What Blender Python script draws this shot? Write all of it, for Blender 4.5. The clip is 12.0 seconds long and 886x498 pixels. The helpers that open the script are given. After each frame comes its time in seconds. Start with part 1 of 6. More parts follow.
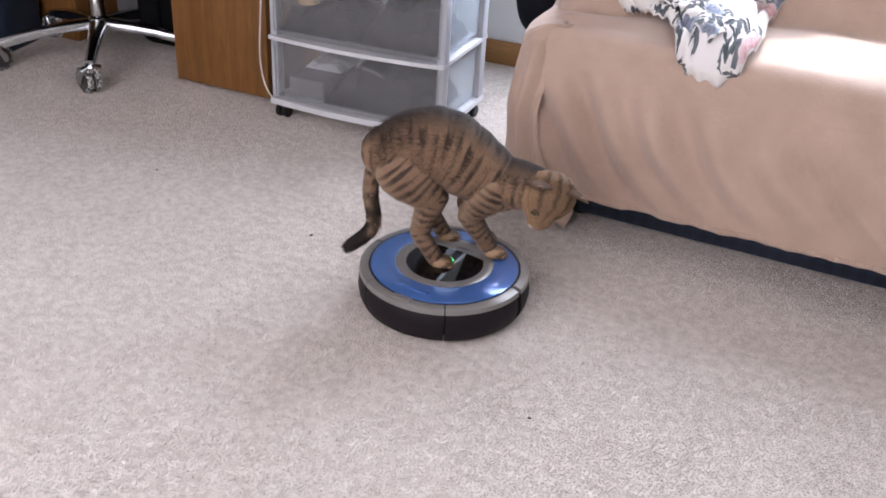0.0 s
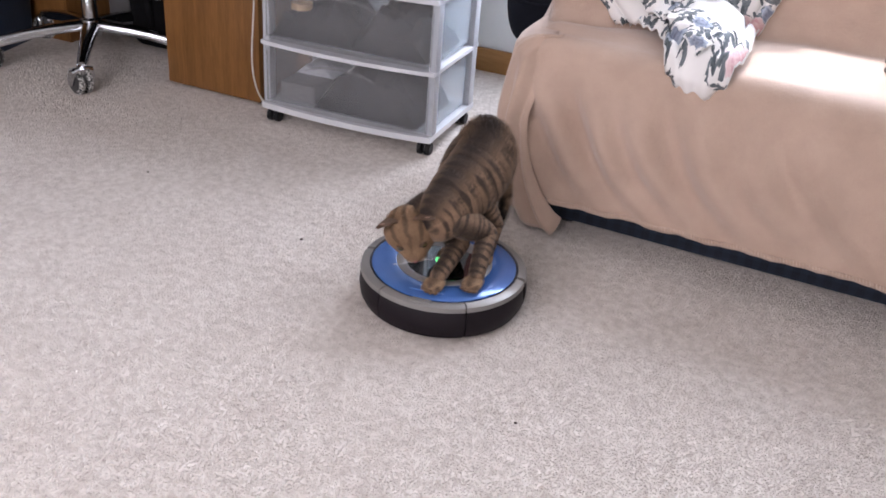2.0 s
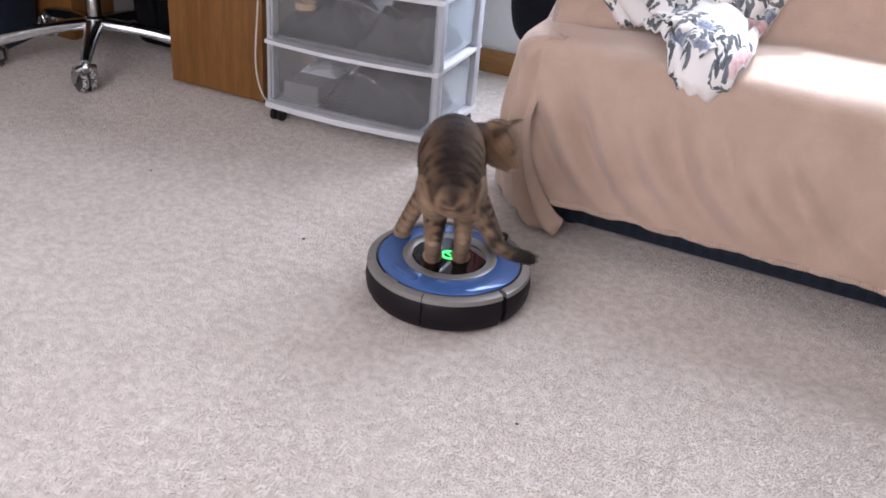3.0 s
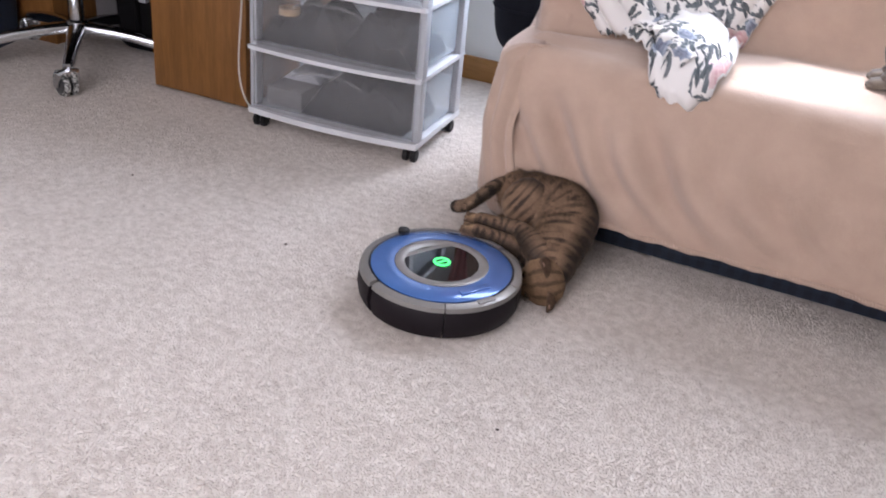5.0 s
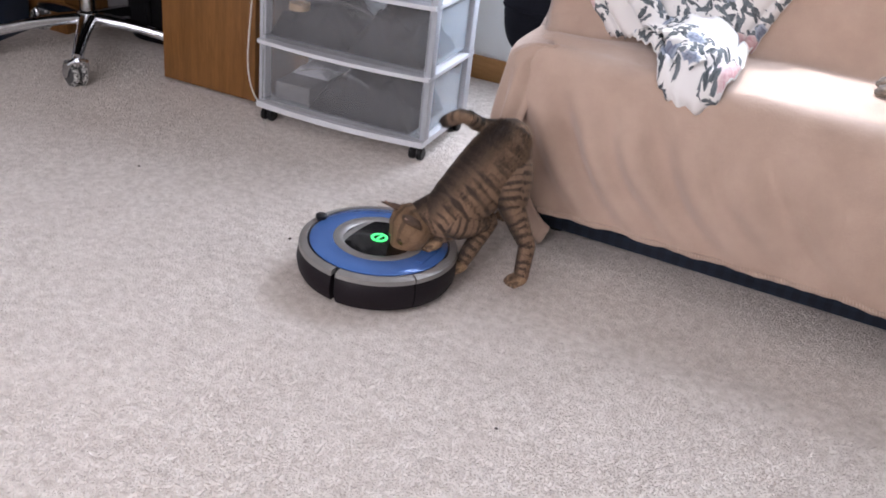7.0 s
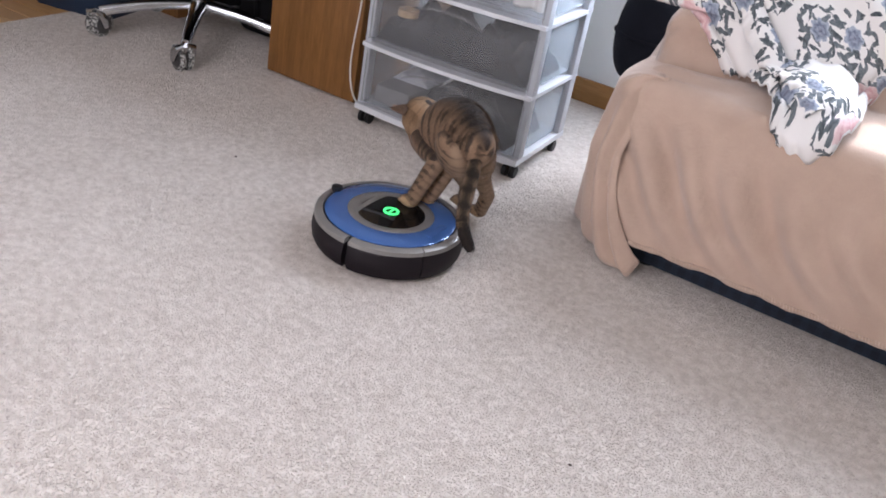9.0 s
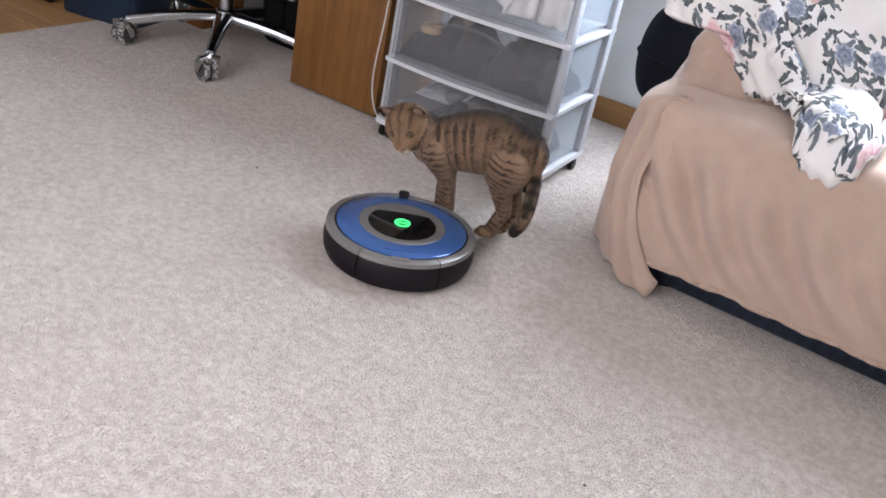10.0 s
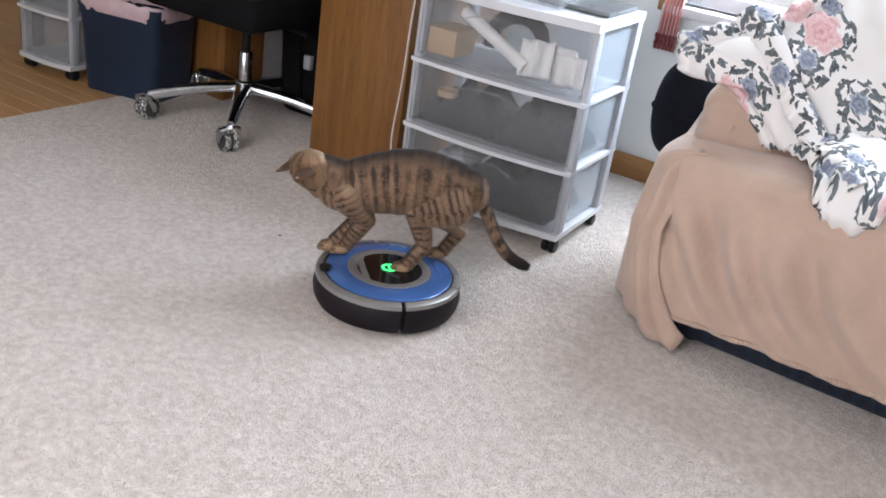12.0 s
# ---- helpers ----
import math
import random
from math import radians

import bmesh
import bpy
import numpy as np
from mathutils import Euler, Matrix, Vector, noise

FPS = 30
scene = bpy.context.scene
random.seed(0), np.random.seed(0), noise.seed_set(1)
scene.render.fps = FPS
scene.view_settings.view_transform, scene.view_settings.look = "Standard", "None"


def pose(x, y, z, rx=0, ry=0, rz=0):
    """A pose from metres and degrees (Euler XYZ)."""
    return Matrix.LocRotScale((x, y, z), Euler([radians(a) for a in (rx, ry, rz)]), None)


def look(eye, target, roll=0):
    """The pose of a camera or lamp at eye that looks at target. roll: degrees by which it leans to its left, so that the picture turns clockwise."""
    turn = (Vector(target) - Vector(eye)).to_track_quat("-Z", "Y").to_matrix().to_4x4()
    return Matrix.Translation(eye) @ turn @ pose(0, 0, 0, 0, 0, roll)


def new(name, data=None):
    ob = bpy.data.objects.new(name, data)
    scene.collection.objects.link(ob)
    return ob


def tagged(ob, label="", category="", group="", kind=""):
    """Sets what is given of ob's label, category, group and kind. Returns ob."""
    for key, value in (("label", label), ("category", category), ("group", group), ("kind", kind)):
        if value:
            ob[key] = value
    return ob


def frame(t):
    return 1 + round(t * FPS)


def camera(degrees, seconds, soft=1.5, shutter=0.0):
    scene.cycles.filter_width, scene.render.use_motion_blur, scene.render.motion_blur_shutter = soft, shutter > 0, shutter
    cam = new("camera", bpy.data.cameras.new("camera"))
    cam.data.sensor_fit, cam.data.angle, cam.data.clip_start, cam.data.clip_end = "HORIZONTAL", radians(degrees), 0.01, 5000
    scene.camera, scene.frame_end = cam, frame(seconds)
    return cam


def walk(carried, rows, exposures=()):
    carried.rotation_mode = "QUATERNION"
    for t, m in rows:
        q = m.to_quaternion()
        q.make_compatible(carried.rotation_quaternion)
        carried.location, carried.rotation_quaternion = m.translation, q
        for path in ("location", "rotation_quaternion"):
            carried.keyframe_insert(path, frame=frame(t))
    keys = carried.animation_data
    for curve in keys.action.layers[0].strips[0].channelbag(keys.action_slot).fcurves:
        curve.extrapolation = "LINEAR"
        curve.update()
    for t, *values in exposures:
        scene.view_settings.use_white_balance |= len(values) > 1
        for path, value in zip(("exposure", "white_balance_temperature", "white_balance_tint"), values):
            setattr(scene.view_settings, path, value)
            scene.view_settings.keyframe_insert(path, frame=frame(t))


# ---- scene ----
cam = camera(50.83, 12.0, soft=1.7, shutter=0.4)
PATH = [
    (0.0, pose(0.0000, 0.0000, 1.0438, 60.562, -2.907, 25.000)),
    (0.5, pose(0.0079, -0.0124, 1.0468, 61.417, -3.168, 24.455)),
    (1.0, pose(0.0057, -0.0156, 1.0458, 61.476, -3.648, 24.295)),
    (1.5, pose(0.0050, -0.0139, 1.0481, 60.851, -3.889, 24.450)),
    (2.0, pose(0.0020, -0.0174, 1.0526, 60.950, -3.991, 24.673)),
    (2.5, pose(-0.0000, -0.0184, 1.0524, 61.008, -4.228, 24.746)),
    (3.0, pose(0.0004, -0.0205, 1.0537, 60.958, -4.322, 24.930)),
    (3.2, pose(-0.0050, -0.0180, 1.0575, 60.899, -4.526, 24.985)),
    (4.8, pose(0.0008, -0.0209, 1.0576, 61.903, -5.264, 25.214)),
    (5.0, pose(0.0060, -0.0229, 1.0545, 61.447, -5.048, 24.193)),
    (5.5, pose(0.0160, -0.0170, 1.0448, 61.058, -4.513, 23.107)),
    (6.0, pose(0.0192, -0.0204, 1.0479, 61.520, -5.325, 23.922)),
    (6.5, pose(0.0196, -0.0258, 1.0444, 61.414, -5.697, 24.264)),
    (7.0, pose(0.0111, -0.0224, 1.0484, 61.411, -6.107, 25.174)),
    (7.2, pose(0.0045, -0.0266, 1.0486, 61.385, -6.945, 25.834)),
    (8.8, pose(-0.0384, -0.0184, 1.0539, 61.219, -9.193, 31.327)),
    (9.0, pose(-0.0461, -0.0168, 1.0582, 60.850, -9.534, 31.796)),
    (9.5, pose(-0.0507, -0.0246, 1.0603, 61.599, -10.187, 32.666)),
    (10.0, pose(-0.0534, -0.0226, 1.0588, 61.509, -10.371, 33.290)),
    (10.5, pose(-0.0514, -0.0184, 1.0596, 61.343, -9.112, 32.905)),
    (11.0, pose(-0.0537, -0.0234, 1.0694, 63.149, -7.871, 33.453)),
    (11.5, pose(-0.0560, -0.0305, 1.0701, 64.243, -7.842, 33.125)),
    (12.0, pose(-0.0607, -0.0298, 1.0784, 64.820, -7.983, 33.464)),
]
walk(cam, PATH, exposures=[(0.0, -0.20, 6380, 23), (7.0, -0.25, 6350, 22), (10.0, -0.24, 6340, 19), (12.0, -0.13, 6340, 16)])

# ---------------------------------------------------------------- light
SUN_ELEVATION, SUN_AZIMUTH = 52.0, -14.0      # degrees; azimuth from +y towards +x
world = bpy.data.worlds.new("sky")
scene.world = world
world.use_nodes = True
wn = world.node_tree
sky = wn.nodes.new("ShaderNodeTexSky")
sky.sky_type, sky.sun_disc = "NISHITA", False
sky.sun_elevation, sky.sun_rotation = radians(SUN_ELEVATION), radians(SUN_AZIMUTH)
sky.air_density, sky.dust_density = 1.2, 1.5
wn.nodes["Background"].inputs["Strength"].default_value = 0.15
wn.links.new(sky.outputs[0], wn.nodes["Background"].inputs["Color"])


def lamp(name, kind, energy, m, color):
    data = bpy.data.lights.new(name, kind)
    data.energy, data.color = energy, color
    ob = new(name, data)
    ob.matrix_world = m
    return ob


sun_from = Vector((math.sin(radians(SUN_AZIMUTH)) * math.cos(radians(SUN_ELEVATION)),
                   math.cos(radians(SUN_AZIMUTH)) * math.cos(radians(SUN_ELEVATION)), math.sin(radians(SUN_ELEVATION))))
sun = lamp("sun", "SUN", 5.0, look(sun_from * 8, (0, 0, 0)), (1.0, 0.97, 0.92))
sun.data.angle = radians(0.6)
# daylight standing in the two windows' openings
north_sky = lamp("north_window_daylight", "AREA", 118, look((0.05, 3.04, 1.38), (0.05, 0.5, 0.5)), (0.77, 0.90, 1.0))
north_sky.data.shape, north_sky.data.size, north_sky.data.size_y = "RECTANGLE", 1.9, 1.3
south_sky = lamp("south_window_daylight", "AREA", 57, look((-1.0, -0.88, 1.40), (-0.7, 1.2, 0.0)), (1.0, 0.97, 0.95))
south_sky.data.shape, south_sky.data.size, south_sky.data.size_y = "RECTANGLE", 2.2, 1.7


# ---------------------------------------------------------------- materials
def node_material(name, rough=0.6, metal=0.0):
    m = bpy.data.materials.new(name)
    m.use_nodes = True
    nt = m.node_tree
    b = nt.nodes["Principled BSDF"]
    b.inputs["Roughness"].default_value = rough
    b.inputs["Metallic"].default_value = metal
    return m, nt, b


def mapped(nt, scale=(1, 1, 1), source="Object"):
    tc = nt.nodes.new("ShaderNodeTexCoord")
    mp = nt.nodes.new("ShaderNodeMapping")
    mp.inputs["Scale"].default_value = scale
    nt.links.new(tc.outputs[source], mp.inputs["Vector"])
    return mp.outputs["Vector"]


def ramp(nt, fac, stops):
    r = nt.nodes.new("ShaderNodeValToRGB")
    els = r.color_ramp.elements
    while len(els) < len(stops):
        els.new(0.5)
    for e, (p, c) in zip(els, stops):
        e.position, e.color = p, (*c, 1)
    nt.links.new(fac, r.inputs["Fac"])
    return r.outputs["Color"]


def noise_tex(nt, vec, scale, detail=4, rough=0.55, distortion=0.0):
    n = nt.nodes.new("ShaderNodeTexNoise")
    n.inputs["Scale"].default_value, n.inputs["Detail"].default_value = scale, detail
    n.inputs["Roughness"].default_value, n.inputs["Distortion"].default_value = rough, distortion
    nt.links.new(vec, n.inputs["Vector"])
    return n.outputs["Fac"]


def mix_color(nt, fac, a, b, mode="MIX"):
    m = nt.nodes.new("ShaderNodeMix")
    m.data_type, m.blend_type = "RGBA", mode
    for sock, val in ((m.inputs[0], fac), (m.inputs[6], a), (m.inputs[7], b)):
        if isinstance(val, (int, float)):
            sock.default_value = val
        elif isinstance(val, tuple):
            sock.default_value = (*val, 1)
        else:
            nt.links.new(val, sock)
    return m.outputs[2]


def math_node(nt, op, a, b=0.0):
    m = nt.nodes.new("ShaderNodeMath")
    m.operation = op
    for sock, val in zip(m.inputs, (a, b)):
        if isinstance(val, (int, float)):
            sock.default_value = val
        else:
            nt.links.new(val, sock)
    return m.outputs[0]


def bump(nt, bsdf, height, strength=0.3, distance=0.002):
    b = nt.nodes.new("ShaderNodeBump")
    b.inputs["Strength"].default_value, b.inputs["Distance"].default_value = strength, distance
    nt.links.new(height, b.inputs["Height"])
    nt.links.new(b.outputs[0], bsdf.inputs["Normal"])


def plain(name, color, rough=0.5, metal=0.0, vary=0.12, scale=30, grain=0.15, coat=0.0, spec=0.5):
    """Paint, plastic or metal with a faint mottling of colour and gloss and a fine grain."""
    m, nt, b = node_material(name, rough, metal)
    v = mapped(nt)
    n1, n2 = noise_tex(nt, v, scale), noise_tex(nt, v, scale * 9, 2)
    dark = tuple(c * (1 - vary) for c in color)
    light = tuple(min(1, c * (1 + vary)) for c in color)
    nt.links.new(ramp(nt, n1, [(0.3, dark), (0.7, light)]), b.inputs["Base Color"])
    mr = nt.nodes.new("ShaderNodeMapRange")
    mr.inputs["To Min"].default_value, mr.inputs["To Max"].default_value = rough - min(0.08, rough * 0.4), rough + min(0.08, rough * 0.4)
    nt.links.new(n1, mr.inputs["Value"])
    nt.links.new(mr.outputs[0], b.inputs["Roughness"])
    b.inputs["Coat Weight"].default_value = coat
    b.inputs["Specular IOR Level"].default_value = spec
    if grain:
        bump(nt, b, n2, grain, 0.0006)
    return m


def wood(name, dark, light, rough=0.4, axis=2, scale=9.0, per_object=False):
    m, nt, b = node_material(name, rough)
    s = [scale * 5, scale * 5, scale * 5]
    s[axis] = scale * 0.35
    v = mapped(nt, tuple(s))
    if per_object:
        info = nt.nodes.new("ShaderNodeObjectInfo")
        add = nt.nodes.new("ShaderNodeVectorMath")
        mul = math_node(nt, "MULTIPLY", info.outputs["Random"], 37.0)
        nt.links.new(v, add.inputs[0])
        nt.links.new(mul, add.inputs[1])
        v = add.outputs[0]
    g = noise_tex(nt, v, 1.0, 6, 0.65, 1.2)
    fine = noise_tex(nt, v, 7.0, 3, 0.7)
    mid = tuple((a + c) / 2 for a, c in zip(dark, light))
    col = ramp(nt, g, [(0.3, dark), (0.5, mid), (0.68, light)])
    col = mix_color(nt, 0.35, col, ramp(nt, fine, [(0.35, dark), (0.65, light)]))
    if per_object:
        col = mix_color(nt, 0.3, col, ramp(nt, info.outputs["Random"], [(0.0, dark), (1.0, light)]))
    nt.links.new(col, b.inputs["Base Color"])
    bump(nt, b, fine, 0.15, 0.0008)
    return m


def cloth(name, colors, rough=0.9, weave=900, sheen=0.4, blotch=7, strength=0.5, spec=0.5):
    m, nt, b = node_material(name, rough)
    b.inputs["Specular IOR Level"].default_value = spec
    v = mapped(nt)
    big, small = noise_tex(nt, v, blotch, 4, 0.6), noise_tex(nt, v, weave, 2, 0.6)
    col = ramp(nt, big, [(0.32, colors[0]), (0.68, colors[1])])
    col = mix_color(nt, 0.3, col, ramp(nt, small, [(0.35, colors[0]), (0.65, colors[1])]))
    nt.links.new(col, b.inputs["Base Color"])
    b.inputs["Sheen Weight"].default_value, b.inputs["Sheen Roughness"].default_value = sheen, 0.5
    bump(nt, b, math_node(nt, "ADD", small, math_node(nt, "MULTIPLY", noise_tex(nt, v, 120, 3), 1.5)), strength, 0.0015)
    return m


def see_through(name, color, clear=0.5, rough=0.25):
    """Milky or clear thin plastic."""
    m, nt, b = node_material(name, rough)
    v = mapped(nt)
    n = noise_tex(nt, v, 12, 3)
    nt.links.new(ramp(nt, n, [(0.3, tuple(c * 0.92 for c in color)), (0.7, color)]), b.inputs["Base Color"])
    tr = nt.nodes.new("ShaderNodeBsdfTransparent")
    mx = nt.nodes.new("ShaderNodeMixShader")
    mx.inputs[0].default_value = clear
    nt.links.new(b.outputs[0], mx.inputs[1])
    nt.links.new(tr.outputs[0], mx.inputs[2])
    nt.links.new(mx.outputs[0], nt.nodes["Material Output"].inputs["Surface"])
    return m


def carpet_material():
    m, nt, b = node_material("cut_pile_carpet", 0.95)
    v = mapped(nt)
    rnd = nt.nodes.new("ShaderNodeNewGeometry").outputs["Random Per Island"]
    big = noise_tex(nt, v, 3.0, 3, 0.5)
    tread = noise_tex(nt, v, 12.0, 3, 0.6)
    clump = noise_tex(nt, v, 52, 3, 0.55)
    fine = noise_tex(nt, v, 150, 3, 0.7)
    fleck = noise_tex(nt, mapped(nt, (0.75, 1.1, 1.0)), 125, 3, 0.6)
    base = ramp(nt, rnd, [(0.0, (0.43, 0.375, 0.33)), (0.08, (0.545, 0.49, 0.445)), (0.3, (0.60, 0.547, 0.50)), (1.0, (0.65, 0.60, 0.552))])
    base = mix_color(nt, 0.35, base, ramp(nt, big, [(0.35, (0.55, 0.49, 0.44)), (0.65, (0.66, 0.61, 0.56))]))
    base = mix_color(nt, 0.25, base, ramp(nt, tread, [(0.4, (0.54, 0.48, 0.43)), (0.6, (0.705, 0.65, 0.595))]))
    base = mix_color(nt, 0.36, base, ramp(nt, clump, [(0.36, (0.43, 0.38, 0.335)), (0.5, (0.61, 0.56, 0.51)), (0.64, (0.80, 0.755, 0.70))]))
    base = mix_color(nt, ramp(nt, fleck, [(0.29, (0.42, 0.42, 0.42)), (0.385, (0.0, 0.0, 0.0))]), base, (0.25, 0.212, 0.182))
    nt.links.new(base, b.inputs["Base Color"])
    b.inputs["Sheen Weight"].default_value = 0.2
    bump(nt, b, fine, 0.3, 0.002)
    return m


def floral_material():
    """White cotton strewn with bunches: blue flowers and pale roses among slender grey-green leaves."""
    m, nt, b = node_material("floral_cotton", 0.85)
    b.inputs["Specular IOR Level"].default_value = 0.25
    uv = nt.nodes.new("ShaderNodeAttribute")
    uv.attribute_name = "cloth_place"
    warp = nt.nodes.new("ShaderNodeTexNoise")
    warp.inputs["Scale"].default_value, warp.inputs["Detail"].default_value = 95, 3
    nt.links.new(uv.outputs["Vector"], warp.inputs["Vector"])
    off = nt.nodes.new("ShaderNodeVectorMath")
    off.operation = "MULTIPLY_ADD"
    off.inputs[1].default_value = (0.014, 0.014, 0.0)
    nt.links.new(warp.outputs["Color"], off.inputs[0])
    nt.links.new(uv.outputs["Vector"], off.inputs[2])
    place = off.outputs[0]

    def vec(op, a, c):
        n = nt.nodes.new("ShaderNodeVectorMath")
        n.operation = op
        for sock, val in zip(n.inputs, (a, c)):
            if isinstance(val, tuple):
                sock.default_value = val
            else:
                nt.links.new(val, sock)
        return n

    def motif(scale, shift):
        """Turned place inside the nearest motif, in units of its spacing, with two random numbers."""
        p = vec("ADD", place, shift).outputs[0]
        vo = nt.nodes.new("ShaderNodeTexVoronoi")
        vo.voronoi_dimensions = "2D"
        vo.inputs["Scale"].default_value, vo.inputs["Randomness"].default_value = scale, 0.8
        nt.links.new(p, vo.inputs["Vector"])
        d = vec("MULTIPLY", vec("SUBTRACT", p, vo.outputs["Position"]).outputs[0], (scale, scale, 0.0)).outputs[0]
        rnd = nt.nodes.new("ShaderNodeSeparateColor")
        nt.links.new(vo.outputs["Color"], rnd.inputs[0])
        turn = nt.nodes.new("ShaderNodeVectorRotate")
        turn.rotation_type = "Z_AXIS"
        nt.links.new(d, turn.inputs["Vector"])
        nt.links.new(math_node(nt, "MULTIPLY", rnd.outputs[0], 6.283), turn.inputs["Angle"])
        return turn.outputs[0], rnd.outputs[1], rnd.outputs[2]

    def length(v):
        return vec("LENGTH", v, (0, 0, 0)).outputs["Value"]

    def flower(v, petals, size, depth):
        xyz = nt.nodes.new("ShaderNodeSeparateXYZ")
        nt.links.new(v, xyz.inputs[0])
        lobes = math_node(nt, "SINE", math_node(nt, "MULTIPLY", math_node(nt, "ARCTAN2", xyz.outputs[1], xyz.outputs[0]), petals))
        edge = math_node(nt, "ADD", math_node(nt, "MULTIPLY", lobes, depth), size)
        return math_node(nt, "DIVIDE", length(v), edge)

    def leaf(v, half, slim):
        return math_node(nt, "LESS_THAN", length(vec("MULTIPLY", v, (1.0, slim, 0.0)).outputs[0]), half)

    rose_v, rose_keep, rose_r = motif(4.6, (0.02, 0.05, 0))
    blue_v, blue_keep, blue_r = motif(9.5, (0.7, 0.4, 0))
    rose = flower(rose_v, 6.0, 0.20, 0.022)
    blue = flower(blue_v, 7.0, 0.20, 0.024)
    near_blue = math_node(nt, "LESS_THAN", length(blue_v), 0.52)
    near_rose = math_node(nt, "LESS_THAN", length(rose_v), 0.36)
    blue_on, rose_on = math_node(nt, "GREATER_THAN", blue_keep, 0.22), math_node(nt, "GREATER_THAN", rose_keep, 0.25)
    bunch = math_node(nt, "MAXIMUM", math_node(nt, "MULTIPLY", near_blue, blue_on), math_node(nt, "MULTIPLY", near_rose, rose_on))
    fine = noise_tex(nt, place, 140, 3, 0.7)
    col = (0.80, 0.785, 0.765)
    for scale, shift, half, slim in ((24.0, (0.31, 0.12, 0), 0.50, 3.8), (30.0, (0.11, 0.53, 0), 0.52, 4.0), (27.0, (0.83, 0.27, 0), 0.48, 3.4), (34.0, (0.45, 0.91, 0), 0.50, 3.8)):
        v, keep, tone = motif(scale, shift)
        on = math_node(nt, "MULTIPLY", math_node(nt, "MULTIPLY", leaf(v, half, slim), bunch), math_node(nt, "GREATER_THAN", keep, 0.22))
        green = mix_color(nt, tone, (0.045, 0.060, 0.068), (0.17, 0.20, 0.22))
        col = mix_color(nt, on, col, mix_color(nt, 0.35, green, ramp(nt, fine, [(0.4, (0.05, 0.065, 0.075)), (0.62, (0.30, 0.32, 0.33))])))
    tint = ramp(nt, blue, [(0.0, (0.09, 0.10, 0.15)), (0.30, (0.27, 0.31, 0.39)), (0.55, (0.12, 0.15, 0.22)), (0.80, (0.33, 0.38, 0.46)), (1.0, (0.42, 0.47, 0.54))])
    on = math_node(nt, "MULTIPLY", math_node(nt, "LESS_THAN", blue, 1.0), blue_on)
    col = mix_color(nt, on, col, mix_color(nt, 0.3, tint, ramp(nt, fine, [(0.4, (0.10, 0.12, 0.19)), (0.6, (0.58, 0.62, 0.70))])))
    tint = ramp(nt, rose, [(0.0, (0.52, 0.20, 0.23)), (0.25, (0.72, 0.45, 0.46)), (0.42, (0.58, 0.28, 0.30)), (0.62, (0.76, 0.54, 0.54)), (0.80, (0.66, 0.40, 0.41)), (1.0, (0.80, 0.68, 0.67))])
    on = math_node(nt, "MULTIPLY", math_node(nt, "LESS_THAN", rose, 1.0), rose_on)
    col = mix_color(nt, on, col, mix_color(nt, 0.3, tint, ramp(nt, fine, [(0.4, (0.58, 0.30, 0.32)), (0.6, (0.82, 0.74, 0.72))])))
    nt.links.new(col, b.inputs["Base Color"])
    bump(nt, b, noise_tex(nt, mapped(nt), 1000, 2), 0.25, 0.0008)
    return m


def plaid_material():
    m, nt, b = node_material("navy_plaid_upholstery", 0.9)
    v = mapped(nt)
    waves = []
    for axis in ("X", "Z"):
        w = nt.nodes.new("ShaderNodeTexWave")
        w.bands_direction, w.inputs["Scale"].default_value = axis, 9.0
        nt.links.new(v, w.inputs["Vector"])
        waves.append(ramp(nt, w.outputs["Fac"], [(0.45, (0.006, 0.009, 0.018)), (0.6, (0.014, 0.026, 0.046))]))
    col = mix_color(nt, 0.5, waves[0], waves[1])
    nt.links.new(mix_color(nt, 0.2, col, ramp(nt, noise_tex(nt, v, 300), [(0.4, (0.01, 0.014, 0.03)), (0.6, (0.025, 0.032, 0.05))])), b.inputs["Base Color"])
    bump(nt, b, noise_tex(nt, v, 600), 0.4, 0.001)
    return m


